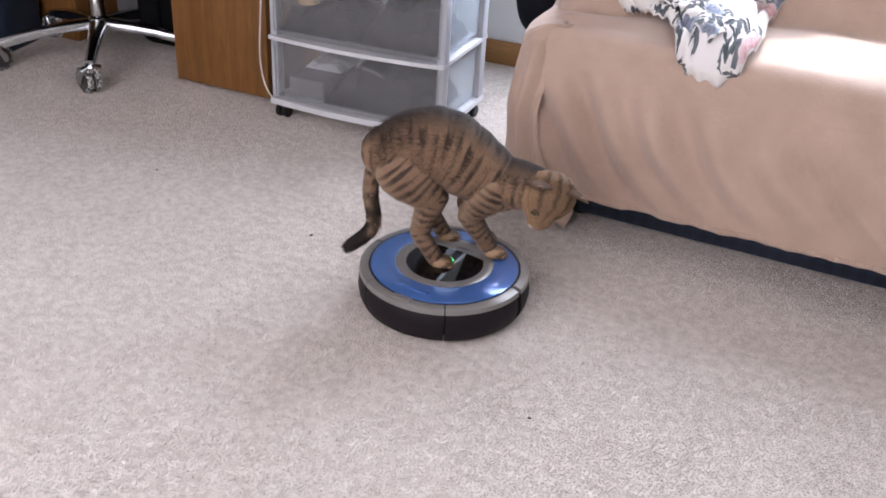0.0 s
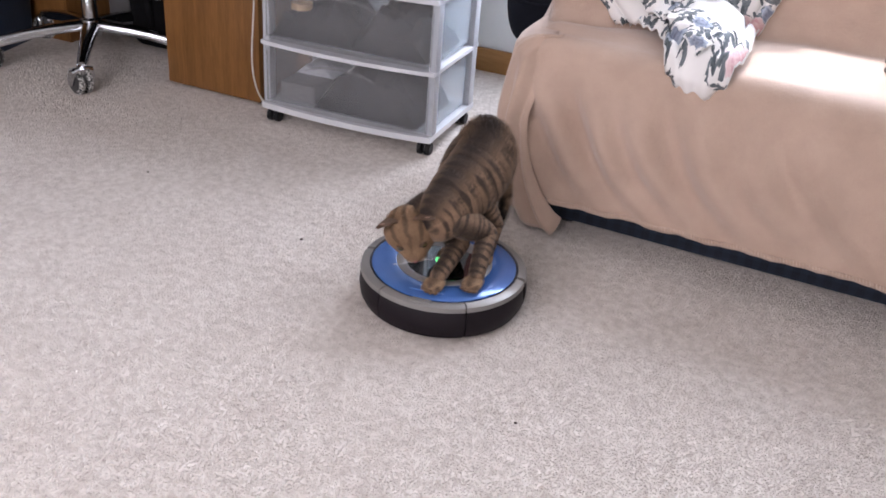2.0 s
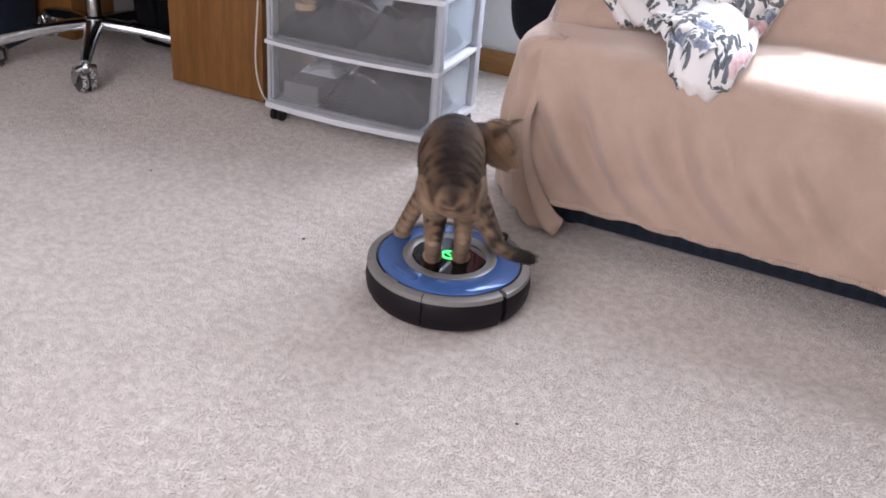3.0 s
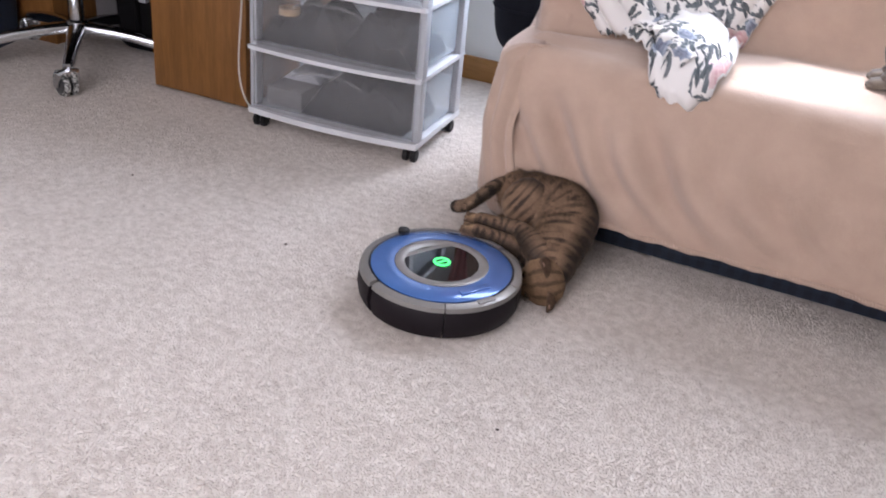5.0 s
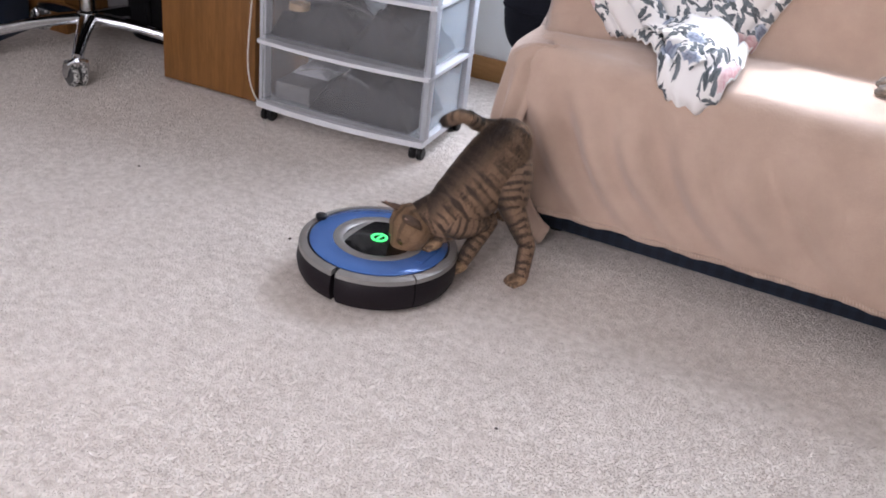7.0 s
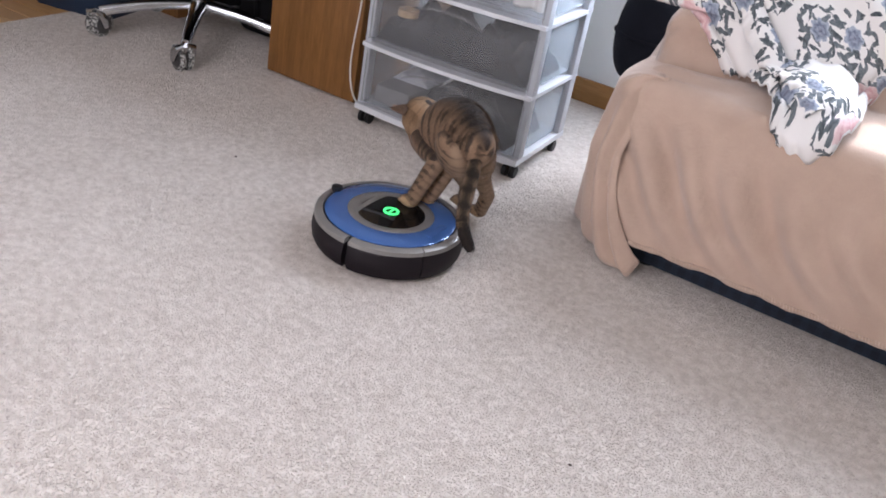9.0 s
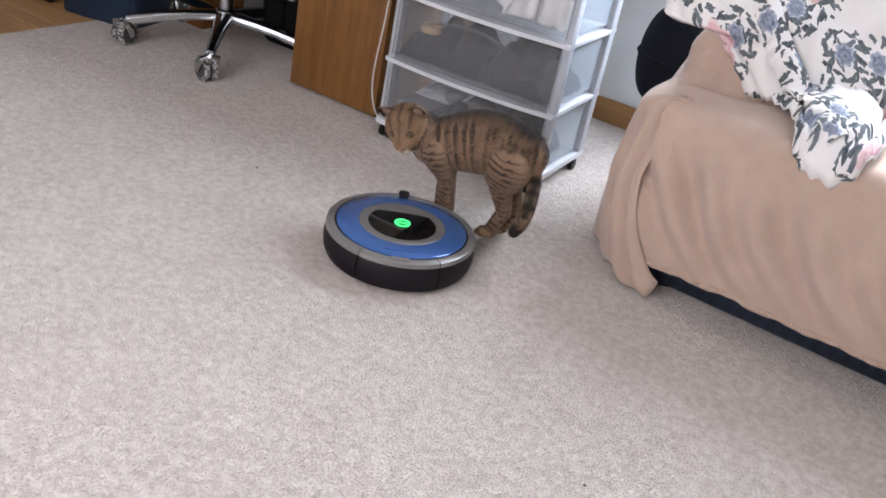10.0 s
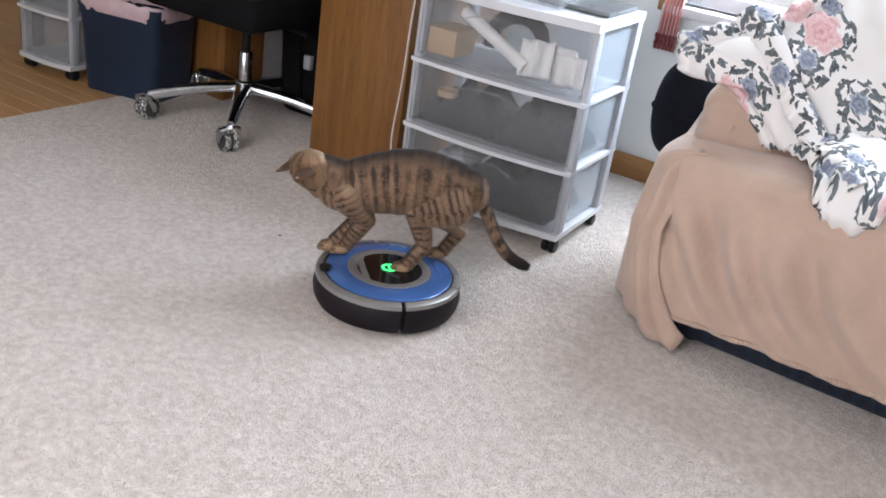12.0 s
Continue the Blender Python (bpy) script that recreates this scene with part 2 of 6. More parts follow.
def fur_material(name, ground, stripe, belly, density=1.0, lo=0.2, hi=1.2, spots=0.9):
    """Ticked coat; dark bands run round the part at the places kept in its 'coat' attribute (x along, y round, z belly 0 to back 1)."""
    m, nt, b = node_material(name, 0.75)
    at = nt.nodes.new("ShaderNodeAttribute")
    at.attribute_name = "coat"
    sep = nt.nodes.new("ShaderNodeSeparateXYZ")
    nt.links.new(at.outputs["Vector"], sep.inputs[0])
    ob = mapped(nt)
    squash = nt.nodes.new("ShaderNodeMapping")
    squash.inputs["Scale"].default_value = (1.0, 0.45, 0.035)
    nt.links.new(at.outputs["Vector"], squash.inputs["Vector"])
    wob = noise_tex(nt, squash.outputs[0], 22, 3, 0.6)
    ph = math_node(nt, "ADD", math_node(nt, "MULTIPLY", sep.outputs[0], 315.0 * density), math_node(nt, "MULTIPLY", wob, 9.0))
    band = math_node(nt, "SINE", ph)
    breakup = noise_tex(nt, squash.outputs[0], 36, 2, 0.5)
    band = math_node(nt, "ADD", band, math_node(nt, "MULTIPLY", math_node(nt, "SUBTRACT", breakup, 0.5), 3.9))
    # towards the spine the bands break into spots
    dots = math_node(nt, "SINE", math_node(nt, "ADD", math_node(nt, "MULTIPLY", sep.outputs[1], 270.0), math_node(nt, "MULTIPLY", wob, 11.0)))
    high = nt.nodes.new("ShaderNodeMapRange")
    high.inputs["From Min"].default_value, high.inputs["From Max"].default_value = 0.6, 0.8
    high.inputs["To Max"].default_value = spots
    nt.links.new(sep.outputs[2], high.inputs["Value"])
    band = math_node(nt, "ADD", band, math_node(nt, "MULTIPLY", dots, high.outputs[0]))
    mask = nt.nodes.new("ShaderNodeMapRange")
    mask.inputs["From Min"].default_value, mask.inputs["From Max"].default_value = lo, hi
    nt.links.new(band, mask.inputs["Value"])
    tick = noise_tex(nt, ob, 420, 3, 0.7)
    col = ramp(nt, tick, [(0.3, tuple(c * 0.7 for c in ground)), (0.5, ground), (0.72, tuple(min(1, c * 1.45) for c in ground))])
    col = mix_color(nt, ramp(nt, sep.outputs[2], [(0.0, (1, 1, 1)), (0.3, (0, 0, 0))]), col, belly)
    dark = ramp(nt, tick, [(0.35, tuple(c * 0.6 for c in stripe)), (0.7, tuple(c * 1.9 for c in stripe))])
    amount = math_node(nt, "MULTIPLY", mask.outputs[0], ramp(nt, sep.outputs[2], [(0.05, (0.3, 0.3, 0.3)), (0.35, (0.87, 0.87, 0.87))]))
    col = mix_color(nt, amount, col, dark)
    spine = ramp(nt, sep.outputs[2], [(0.80, (0, 0, 0)), (0.92, (0.55, 0.55, 0.55)), (1.0, (0.9, 0.9, 0.9))])
    col = mix_color(nt, spine, col, dark)
    hairs = nt.nodes.new("ShaderNodeNewGeometry").outputs["Random Per Island"]
    col = mix_color(nt, 1.0, col, ramp(nt, hairs, [(0.0, (0.70, 0.70, 0.70)), (0.5, (0.97, 0.96, 0.95)), (1.0, (1.28, 1.24, 1.18))]), "MULTIPLY")
    nt.links.new(col, b.inputs["Base Color"])
    b.inputs["Specular IOR Level"].default_value = 0.25
    b.inputs["Sheen Weight"].default_value, b.inputs["Sheen Roughness"].default_value = 0.06, 0.4
    bump(nt, b, tick, 0.2, 0.0015)
    return m


def head_fur_material(name, ground, stripe, pale):
    """Golden face with dark lines that run lengthwise over the crown and two across each cheek."""
    m, nt, b = node_material(name, 0.78)
    b.inputs["Specular IOR Level"].default_value = 0.25
    at = nt.nodes.new("ShaderNodeAttribute")
    at.attribute_name = "coat"
    sep = nt.nodes.new("ShaderNodeSeparateXYZ")
    nt.links.new(at.outputs["Vector"], sep.inputs[0])
    ob = mapped(nt)
    wob, tick = noise_tex(nt, ob, 45, 3, 0.6), noise_tex(nt, ob, 420, 3, 0.7)
    col = ramp(nt, tick, [(0.3, tuple(c * 0.7 for c in ground)), (0.5, ground), (0.72, tuple(min(1, c * 1.4) for c in ground))])
    col = mix_color(nt, ramp(nt, sep.outputs[2], [(0.10, (0.8, 0.8, 0.8)), (0.38, (0, 0, 0))]), col, pale)
    lines = math_node(nt, "SINE", math_node(nt, "ADD", math_node(nt, "MULTIPLY", sep.outputs[1], 560.0), math_node(nt, "MULTIPLY", wob, 5.0)))
    cheek = math_node(nt, "SINE", math_node(nt, "ADD", math_node(nt, "MULTIPLY", sep.outputs[2], 24.0), math_node(nt, "MULTIPLY", wob, 6.0)))
    front = ramp(nt, sep.outputs[0], [(0.030, (1, 1, 1)), (0.060, (0.15, 0.15, 0.15))])
    crown = math_node(nt, "MULTIPLY", ramp(nt, sep.outputs[2], [(0.72, (0, 0, 0)), (0.90, (1, 1, 1))]), front)
    amount = mix_color(nt, crown, ramp(nt, cheek, [(0.72, (0, 0, 0)), (1.0, (0.30, 0.30, 0.30))]), ramp(nt, lines, [(-0.0, (0.25, 0.25, 0.25)), (0.9, (0.70, 0.70, 0.70))]))
    dark = ramp(nt, tick, [(0.35, tuple(c * 0.6 for c in stripe)), (0.7, tuple(c * 1.9 for c in stripe))])
    nt.links.new(mix_color(nt, amount, col, dark), b.inputs["Base Color"])
    bump(nt, b, tick, 0.2, 0.0015)
    return m


CARPET = carpet_material()
PLANK = wood("honey_oak_planks", (0.36, 0.19, 0.065), (0.60, 0.36, 0.15), 0.35, axis=0, scale=7, per_object=True)
DESK_WOOD = wood("brown_oak_laminate", (0.145, 0.060, 0.014), (0.275, 0.126, 0.035), 0.42, axis=2, scale=8)
TRIM_WOOD = wood("oak_trim", (0.27, 0.13, 0.04), (0.42, 0.22, 0.075), 0.4, axis=0, scale=9)
WALL = plain("painted_wall", (0.80, 0.86, 0.88), 0.85, vary=0.04, scale=5, grain=0.3)
# unseen walls and ceiling are toned down to cut bounced light
TAN_WALL = plain("tan_low_bounce_paint", (0.40, 0.35, 0.30), 0.85, vary=0.05, scale=5, grain=0.3)
CEILING = plain("ceiling_paint", (0.55, 0.54, 0.52), 0.9, vary=0.03, grain=0.4)
WHITE_PLASTIC = plain("white_plastic", (0.62, 0.635, 0.66), 0.38, vary=0.05, scale=14, grain=0.05)
GREY_PLASTIC = plain("pale_grey_plastic", (0.40, 0.42, 0.45), 0.4, vary=0.05, grain=0.05)
MILKY = see_through("frosted_plastic", (0.60, 0.61, 0.62), 0.885, 0.35)
TUB = see_through("milky_tub_plastic", (0.58, 0.66, 0.73), 0.70, 0.25)
CLEAR = see_through("clear_plastic", (0.7, 0.73, 0.76), 0.72, 0.12)
BLACK_PLASTIC = plain("black_plastic", (0.012, 0.012, 0.013), 0.42, vary=0.3, spec=0.25)
CHROME = plain("polished_chrome", (0.56, 0.57, 0.59), 0.19, 1.0, vary=0.06, scale=20, grain=0.02)
BLACK_CLOTH = cloth("black_chair_cloth", ((0.004, 0.004, 0.005), (0.010, 0.010, 0.011)), sheen=0.0, spec=0.12)
FLEECE = cloth("tan_fleece", ((0.43, 0.312, 0.242), (0.53, 0.392, 0.308)), weave=650, sheen=0.35, blotch=9, strength=0.6)
LINT = plain("grey_lint", (0.09, 0.075, 0.065), 0.95, vary=0.4, scale=300, spec=0.1)
THREAD = plain("pale_hem_thread", (0.54, 0.42, 0.34), 0.85, vary=0.2, scale=90)
FLORAL = floral_material()
PLAID = plaid_material()
NAVY_CLOTH = cloth("black_cushion_cloth", ((0.004, 0.005, 0.008), (0.009, 0.010, 0.015)), sheen=0.0, spec=0.12)
ROBOT_DARK = plain("charcoal_robot_shell", (0.0095, 0.0065, 0.009), 0.55, vary=0.12, scale=18, spec=0.22)
ROBOT_SILVER = plain("satin_silver_plastic", (0.235, 0.225, 0.215), 0.34, 0.4, vary=0.05)
ROBOT_BLUE = plain("glossy_blue_panel", (0.055, 0.145, 0.40), 0.16, 0.25, vary=0.06, scale=12, grain=0.03, coat=0.45)
ROBOT_GLASS = plain("black_gloss_console", (0.004, 0.004, 0.005), 0.035, vary=0.2, grain=0.0, spec=0.35)
BIN_BLUE = plain("navy_bin_plastic", (0.009, 0.023, 0.052), 0.5, vary=0.15, scale=6)
PINK_BAG = plain("pale_pink_bag", (0.62, 0.47, 0.50), 0.5, vary=0.1, scale=25, grain=0.5)
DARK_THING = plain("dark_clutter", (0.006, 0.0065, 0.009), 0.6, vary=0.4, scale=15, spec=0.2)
TAN_CARD = plain("cardboard", (0.42, 0.28, 0.15), 0.8, vary=0.1)
PAPER = plain("white_paper", (0.76, 0.76, 0.75), 0.8, vary=0.05)
CABLE = plain("white_cable", (0.66, 0.65, 0.60), 0.5)
CURTAIN = cloth("faded_red_curtain", ((0.60, 0.25, 0.24), (0.74, 0.40, 0.38)), weave=700, sheen=0.2)
HEM = cloth("dark_red_hem", ((0.20, 0.025, 0.03), (0.28, 0.05, 0.05)), weave=700)
RUBBER = plain("caster_tread", (0.05, 0.05, 0.052), 0.5)
BROWN_FUR = fur_material("brown_spotted_fur", (0.205, 0.130, 0.081), (0.017, 0.012, 0.010), (0.26, 0.175, 0.115), 1.0, -0.2, 1.15)
GREY_FUR = fur_material("grey_tabby_fur", (0.17, 0.15, 0.13), (0.03, 0.027, 0.025), (0.40, 0.37, 0.34), 0.8)
GREEN_GLOW, gnt, gb = node_material("green_lit_button", 0.3)
gb.inputs["Base Color"].default_value = (0.02, 0.5, 0.1, 1)
gb.inputs["Emission Color"].default_value = (0.06, 1.0, 0.25, 1)
gb.inputs["Emission Strength"].default_value = 1.6
GLASS, glnt, glb = node_material("window_glass", 0.02)
glb.inputs["Transmission Weight"].default_value = 1.0
glb.inputs["Base Color"].default_value = (0.97, 0.98, 0.98, 1)


# ---------------------------------------------------------------- mesh helpers
def smooth(me, angle=40):
    for p in me.polygons:
        p.use_smooth = True
    me.set_sharp_from_angle(angle=radians(angle))


def part(name, bm, material, parent=None, label="", at=None, angle=40):
    """Links a bmesh as one mesh object under a thing or a part; free at top level if parent is None."""
    me = bpy.data.meshes.new(name)
    bm.to_mesh(me)
    bm.free()
    me.materials.append(material)
    smooth(me, angle)
    ob = new(name, me)
    if parent is not None:
        ob.parent = parent
    if at is not None:
        ob.matrix_basis = at
    if label:
        ob["label"] = label
    return ob


def thing(name, m, label, category, group="", kind=""):
    ob = new(name)
    ob.empty_display_size = 0.05
    ob.matrix_basis = m
    return tagged(ob, label, category, group, kind)


def box(x0, y0, z0, x1, y1, z1, bevel=0.0, bm=None, segments=2):
    out = bm or bmesh.new()
    t = bmesh.new()
    bmesh.ops.create_cube(t, size=1.0)
    for v in t.verts:
        v.co = Vector((x0 + (v.co.x + 0.5) * (x1 - x0), y0 + (v.co.y + 0.5) * (y1 - y0), z0 + (v.co.z + 0.5) * (z1 - z0)))
    if bevel:
        bmesh.ops.bevel(t, geom=list(t.edges), offset=bevel, segments=segments, profile=0.6, affect="EDGES", clamp_overlap=True)
    me = bpy.data.meshes.new("t")
    t.to_mesh(me)
    t.free()
    out.from_mesh(me)
    bpy.data.meshes.remove(me)
    return out


def lathe(profile, segments=48, bm=None, close=False):
    """A solid of revolution about z from (radius, height) pairs."""
    bm = bm or bmesh.new()
    rings = []
    for r, z in profile:
        if r < 1e-6:
            rings.append([bm.verts.new((0, 0, z))])
        else:
            rings.append([bm.verts.new((r * math.cos(2 * math.pi * i / segments), r * math.sin(2 * math.pi * i / segments), z)) for i in range(segments)])
    pairs = list(zip(rings, rings[1:]))
    if close:
        pairs.append((rings[-1], rings[0]))
    for a, b in pairs:
        for i in range(segments):
            j = (i + 1) % segments
            if len(a) == 1 and len(b) > 1:
                bm.faces.new((a[0], b[j], b[i]))
            elif len(b) == 1 and len(a) > 1:
                bm.faces.new((a[i], a[j], b[0]))
            elif len(a) > 1:
                bm.faces.new((a[i], a[j], b[j], b[i]))
    bmesh.ops.recalc_face_normals(bm, faces=bm.faces)
    return bm


def tube(points, radius, sides=10, bm=None):
    """A round bar along points; radius may be one number or one for each point."""
    bm = bm or bmesh.new()
    pts = [Vector(p) for p in points]
    radii = radius if isinstance(radius, (list, tuple)) else [radius] * len(pts)
    rings = []
    side = None
    for i, p in enumerate(pts):
        d = (pts[min(i + 1, len(pts) - 1)] - pts[max(i - 1, 0)]).normalized()
        ref = side if side is not None else (Vector((0, 0, 1)) if abs(d.z) < 0.9 else Vector((1, 0, 0)))
        n = d.cross(ref)
        n = n.normalized() if n.length > 1e-5 else d.orthogonal().normalized()
        side = n.cross(d).normalized()
        rings.append([bm.verts.new(p + radii[i] * (math.cos(2 * math.pi * k / sides) * n + math.sin(2 * math.pi * k / sides) * side)) for k in range(sides)])
    for a, b in zip(rings, rings[1:]):
        for k in range(sides):
            bm.faces.new((a[k], a[(k + 1) % sides], b[(k + 1) % sides], b[k]))
    for r in (rings[0], rings[-1]):
        bm.faces.new(r)
    bmesh.ops.recalc_face_normals(bm, faces=bm.faces)
    return bm


def curve_points(points, n):
    """n+1 points on a smooth curve through the given ones."""
    p = [Vector(q) for q in points]
    p = [2 * p[0] - p[1]] + p + [2 * p[-1] - p[-2]]
    out = []
    spans = len(p) - 3
    for i in range(n + 1):
        s = min(i / n * spans, spans - 1e-6)
        k, f = int(s), s - int(s)
        a, b, c, d = p[k:k + 4]
        out.append(0.5 * (2 * b + (c - a) * f + (2 * a - 5 * b + 4 * c - d) * f * f + (3 * b - a - 3 * c + d) * f ** 3))
    return out


# ---------------------------------------------------------------- the room
X0, X1, Y0, Y1, H = -4.6, 2.6, -0.85, 3.02, 2.42


def structure(name, bm, material, label, category="structure"):
    return tagged(part(name, bm, material), label, category, kind="structure")


# north wall with the window's opening
WX0, WX1, WZ0, WZ1 = -1.06, 1.15, 0.62, 2.09
bm = box(X0, Y1, 0, WX0, Y1 + 0.14, H)
box(WX1, Y1, 0, X1, Y1 + 0.14, H, bm=bm)
box(WX0, Y1, 0, WX1, Y1 + 0.14, WZ0, bm=bm)
box(WX0, Y1, WZ1, WX1, Y1 + 0.14, H, bm=bm)
structure("wall_north", bm, WALL, "pale grey-white painted wall with a window", "wall")
SX0, SX1, SZ0, SZ1 = -2.2, 0.3, 0.45, 2.2
bm = box(X0, Y0 - 0.14, 0, SX0, Y0, H)
box(SX1, Y0 - 0.14, 0, X1, Y0, H, bm=bm)
box(SX0, Y0 - 0.14, 0, SX1, Y0, SZ0, bm=bm)
box(SX0, Y0 - 0.14, SZ1, SX1, Y0, H, bm=bm)
structure("wall_south", bm, TAN_WALL, "unseen wall with a wide window, tan to cut bounced light", "wall")
structure("wall_west", box(X0 - 0.14, Y0 - 0.14, 0, X0, Y1 + 0.14, H), TAN_WALL, "unseen side wall, tan to cut bounced light", "wall")
structure("wall_east", box(X1, Y0 - 0.14, 0, X1 + 0.14, Y1 + 0.14, H), TAN_WALL, "unseen side wall, tan to cut bounced light", "wall")
structure("ceiling", box(X0 - 0.14, Y0 - 0.14, H, X1 + 0.14, Y1 + 0.14, H + 0.1), CEILING, "flat ceiling, unseen, greyed to cut bounced light", "ceiling")
# added ground, coloured pale so the view outside stays blown out
structure("ground", box(-60, -60, -3.2, 60, 60, -3.0), plain("pale_ground_backdrop", (0.5, 0.49, 0.46), 0.9, scale=3), "ground outside the house, pale so the window view stays bright", "ground")
CARPET_EDGE = -2.705
structure("floor", box(X0, Y0, -0.2, X1, Y1, -0.012), plain("subfloor", (0.25, 0.17, 0.1), 0.8), "wooden subfloor", "floor")
bm = box(X0 + 0.002, Y1 - 0.016, 0.002, X1 - 0.002, Y1 - 0.001, 0.085, 0.004)
structure("baseboard", bm, TRIM_WOOD, "honey oak baseboard along the wall", "baseboard")


def window(name, x0, x1, y, z0, z1, label, panes=2):
    w = thing(name, pose(0, y, 0), label, "window", kind="structure")
    t = 0.045
    bm = box(x0, -0.03, z0, x0 + t, 0.03, z1, 0.004)
    for a in (box(x1 - t, -0.03, z0, x1, 0.03, z1, 0.004, bm), box(x0 + t, -0.03, z0, x1 - t, 0.03, z0 + t, 0.004, bm), box(x0 + t, -0.03, z1 - t, x1 - t, 0.03, z1, 0.004, bm)):
        pass
    for i in range(1, panes):
        xm = x0 + (x1 - x0) * i / panes
        box(xm - t / 2, -0.03, z0 + t, xm + t / 2, 0.03, z1 - t, 0.004, bm)
    part("window_frame", bm, WHITE_PLASTIC, w)
    for i in range(panes):
        a, b = x0 + t + (x1 - x0 - 2 * t) * i / panes, x0 + t + (x1 - x0 - 2 * t) * (i + 1) / panes
        p = part("pane", box(a, -0.003, z0 + t, b, 0.003, z1 - t), GLASS, w)
        p.visible_shadow = False
    return w


w1 = window("window_1", WX0, WX1, Y1 + 0.09, WZ0, WZ1, "bright white-framed window behind the sofa")
part("window_sill", box(WX0 - 0.04, -0.15, WZ0 - 0.03, WX1 + 0.04, -0.035, WZ0, 0.006), WHITE_PLASTIC, w1, "white sill")
part("window_casing", box(WX0 - 0.07, -0.107, WZ0 - 0.03, WX0 - 0.002, -0.092, WZ1 + 0.07, 0.004), TRIM_WOOD, w1, "oak casing")
w2 = window("window_2", SX0, SX1, Y0 - 0.09, SZ0, SZ1, "wide white-framed window behind the camera's side", 3)


# ---------------------------------------------------------------- robot vacuum
def robot_vacuum():
    r = thing("robot_vacuum", pose(0, 0, 0), "round charcoal robot vacuum with glossy blue top on the carpet", "robot vacuum")
    part("chassis", lathe([(0, 0.012), (0.150, 0.012), (0.160, 0.02), (0.160, 0.075), (0, 0.080)]), BLACK_PLASTIC, r)

    def shell(name, a0, a1, r_in, r_out, z0, z1, mat, n, bulge=0.003):
        bm = bmesh.new()
        prof = [(r_in, z0), (r_out - 0.006, z0), (r_out, z0 + 0.012), (r_out + bulge, (z0 + z1) / 2), (r_out, z1 - 0.008), (r_out - 0.004, z1), (r_in, z1)]
        rings = []
        for i in range(n + 1):
            a = radians(a0 + (a1 - a0) * i / n)
            rings.append([bm.verts.new((q * math.cos(a), q * math.sin(a), z)) for q, z in prof])
        for p, q in zip(rings, rings[1:]):
            for k in range(len(prof)):
                l = (k + 1) % len(prof)
                bm.faces.new((p[k], q[k], q[l], p[l]))
        bm.faces.new(rings[0][::-1])
        bm.faces.new(rings[-1])
        bmesh.ops.recalc_face_normals(bm, faces=bm.faces)
        return part(name, bm, mat, r, angle=35)

    # front is +y; the bumper wraps the front half, the dust bin closes the rear
    shell("bumper", 1.9, 178.1, 0.150, 0.173, 0.012, 0.074, ROBOT_DARK, 48)
    shell("side_shell", 181.9, 238, 0.150, 0.172, 0.010, 0.074, ROBOT_DARK, 18)
    shell("side_shell", 302, 358.1, 0.150, 0.172, 0.010, 0.074, ROBOT_DARK, 18)
    shell("dust_bin", 239, 301, 0.146, 0.172, 0.010, 0.074, ROBOT_DARK, 20)

    def ring(name, r0, r1, z, mat, arcs, lift=0.004):
        for a0, a1 in arcs:
            bm = bmesh.new()
            prof = [(r0, z - 0.006), (r1 + 0.001, z - 0.008), (r1 - 0.001, z + 0.001), (r1 - 0.006, z + lift), (r0 + 0.001, z + lift + 0.0012), (r0, z + lift)]
            n = max(6, int((a1 - a0) / 5))
            rings = []
            for i in range(n + 1):
                a = radians(a0 + (a1 - a0) * i / n)
                rings.append([bm.verts.new((q * math.cos(a), q * math.sin(a), h)) for q, h in prof])
            for p, q in zip(rings, rings[1:]):
                for k in range(len(prof)):
                    l = (k + 1) % len(prof)
                    bm.faces.new((p[k], q[k], q[l], p[l]))
            bm.faces.new(rings[0][::-1])
            bm.faces.new(rings[-1])
            bmesh.ops.recalc_face_normals(bm, faces=bm.faces)
            part(name, bm, mat, r, angle=35)

    ring("rim", 0.1545, 0.1725, 0.080, ROBOT_SILVER, [(1.7, 178.3), (181.7, 238.4), (239.2, 300.8), (301.6, 358.3)])
    part("gap_ring", lathe([(0.144, 0.074), (0.1555, 0.074), (0.1555, 0.0822), (0.144, 0.0822)], 72, close=True), BLACK_PLASTIC, r)
    part("top_panel", lathe([(0.098, 0.080), (0.149, 0.080), (0.150, 0.0845), (0.147, 0.0862), (0.120, 0.0882), (0.100, 0.0893), (0.098, 0.0885)], 72, close=True), ROBOT_BLUE, r, "glossy blue top panel")
    part("console_ring", lathe([(0.075, 0.082), (0.099, 0.082), (0.0995, 0.0898), (0.097, 0.0912), (0.081, 0.0905), (0.075, 0.0875)], 72, close=True), ROBOT_SILVER, r, "satin silver ring")
    # console: a black disc cut straight across towards the front, with a rounded nose
    bm = bmesh.new()
    top, low = [], []
    for i in range(56):
        a = 2 * math.pi * i / 56
        rad = 0.0795
        y = rad * math.sin(a)
        x = rad * math.cos(a)
        if y > 0.050:
            y = 0.050 + (y - 0.050) * 0.18
        top.append(bm.verts.new((x, y, 0.0893)))
        low.append(bm.verts.new((x, y, 0.080)))
    c = bm.verts.new((0, 0, 0.0899))
    for i in range(56):
        j = (i + 1) % 56
        bm.faces.new((top[i], top[j], c))
        bm.faces.new((low[i], low[j], top[j], top[i]))
    bmesh.ops.recalc_face_normals(bm, faces=bm.faces)
    part("console", bm, ROBOT_GLASS, r, "glossy black console")
    part("console_corner", box(-0.060, 0.054, 0.0825, 0.060, 0.070, 0.0890, 0.003), ROBOT_SILVER, r)
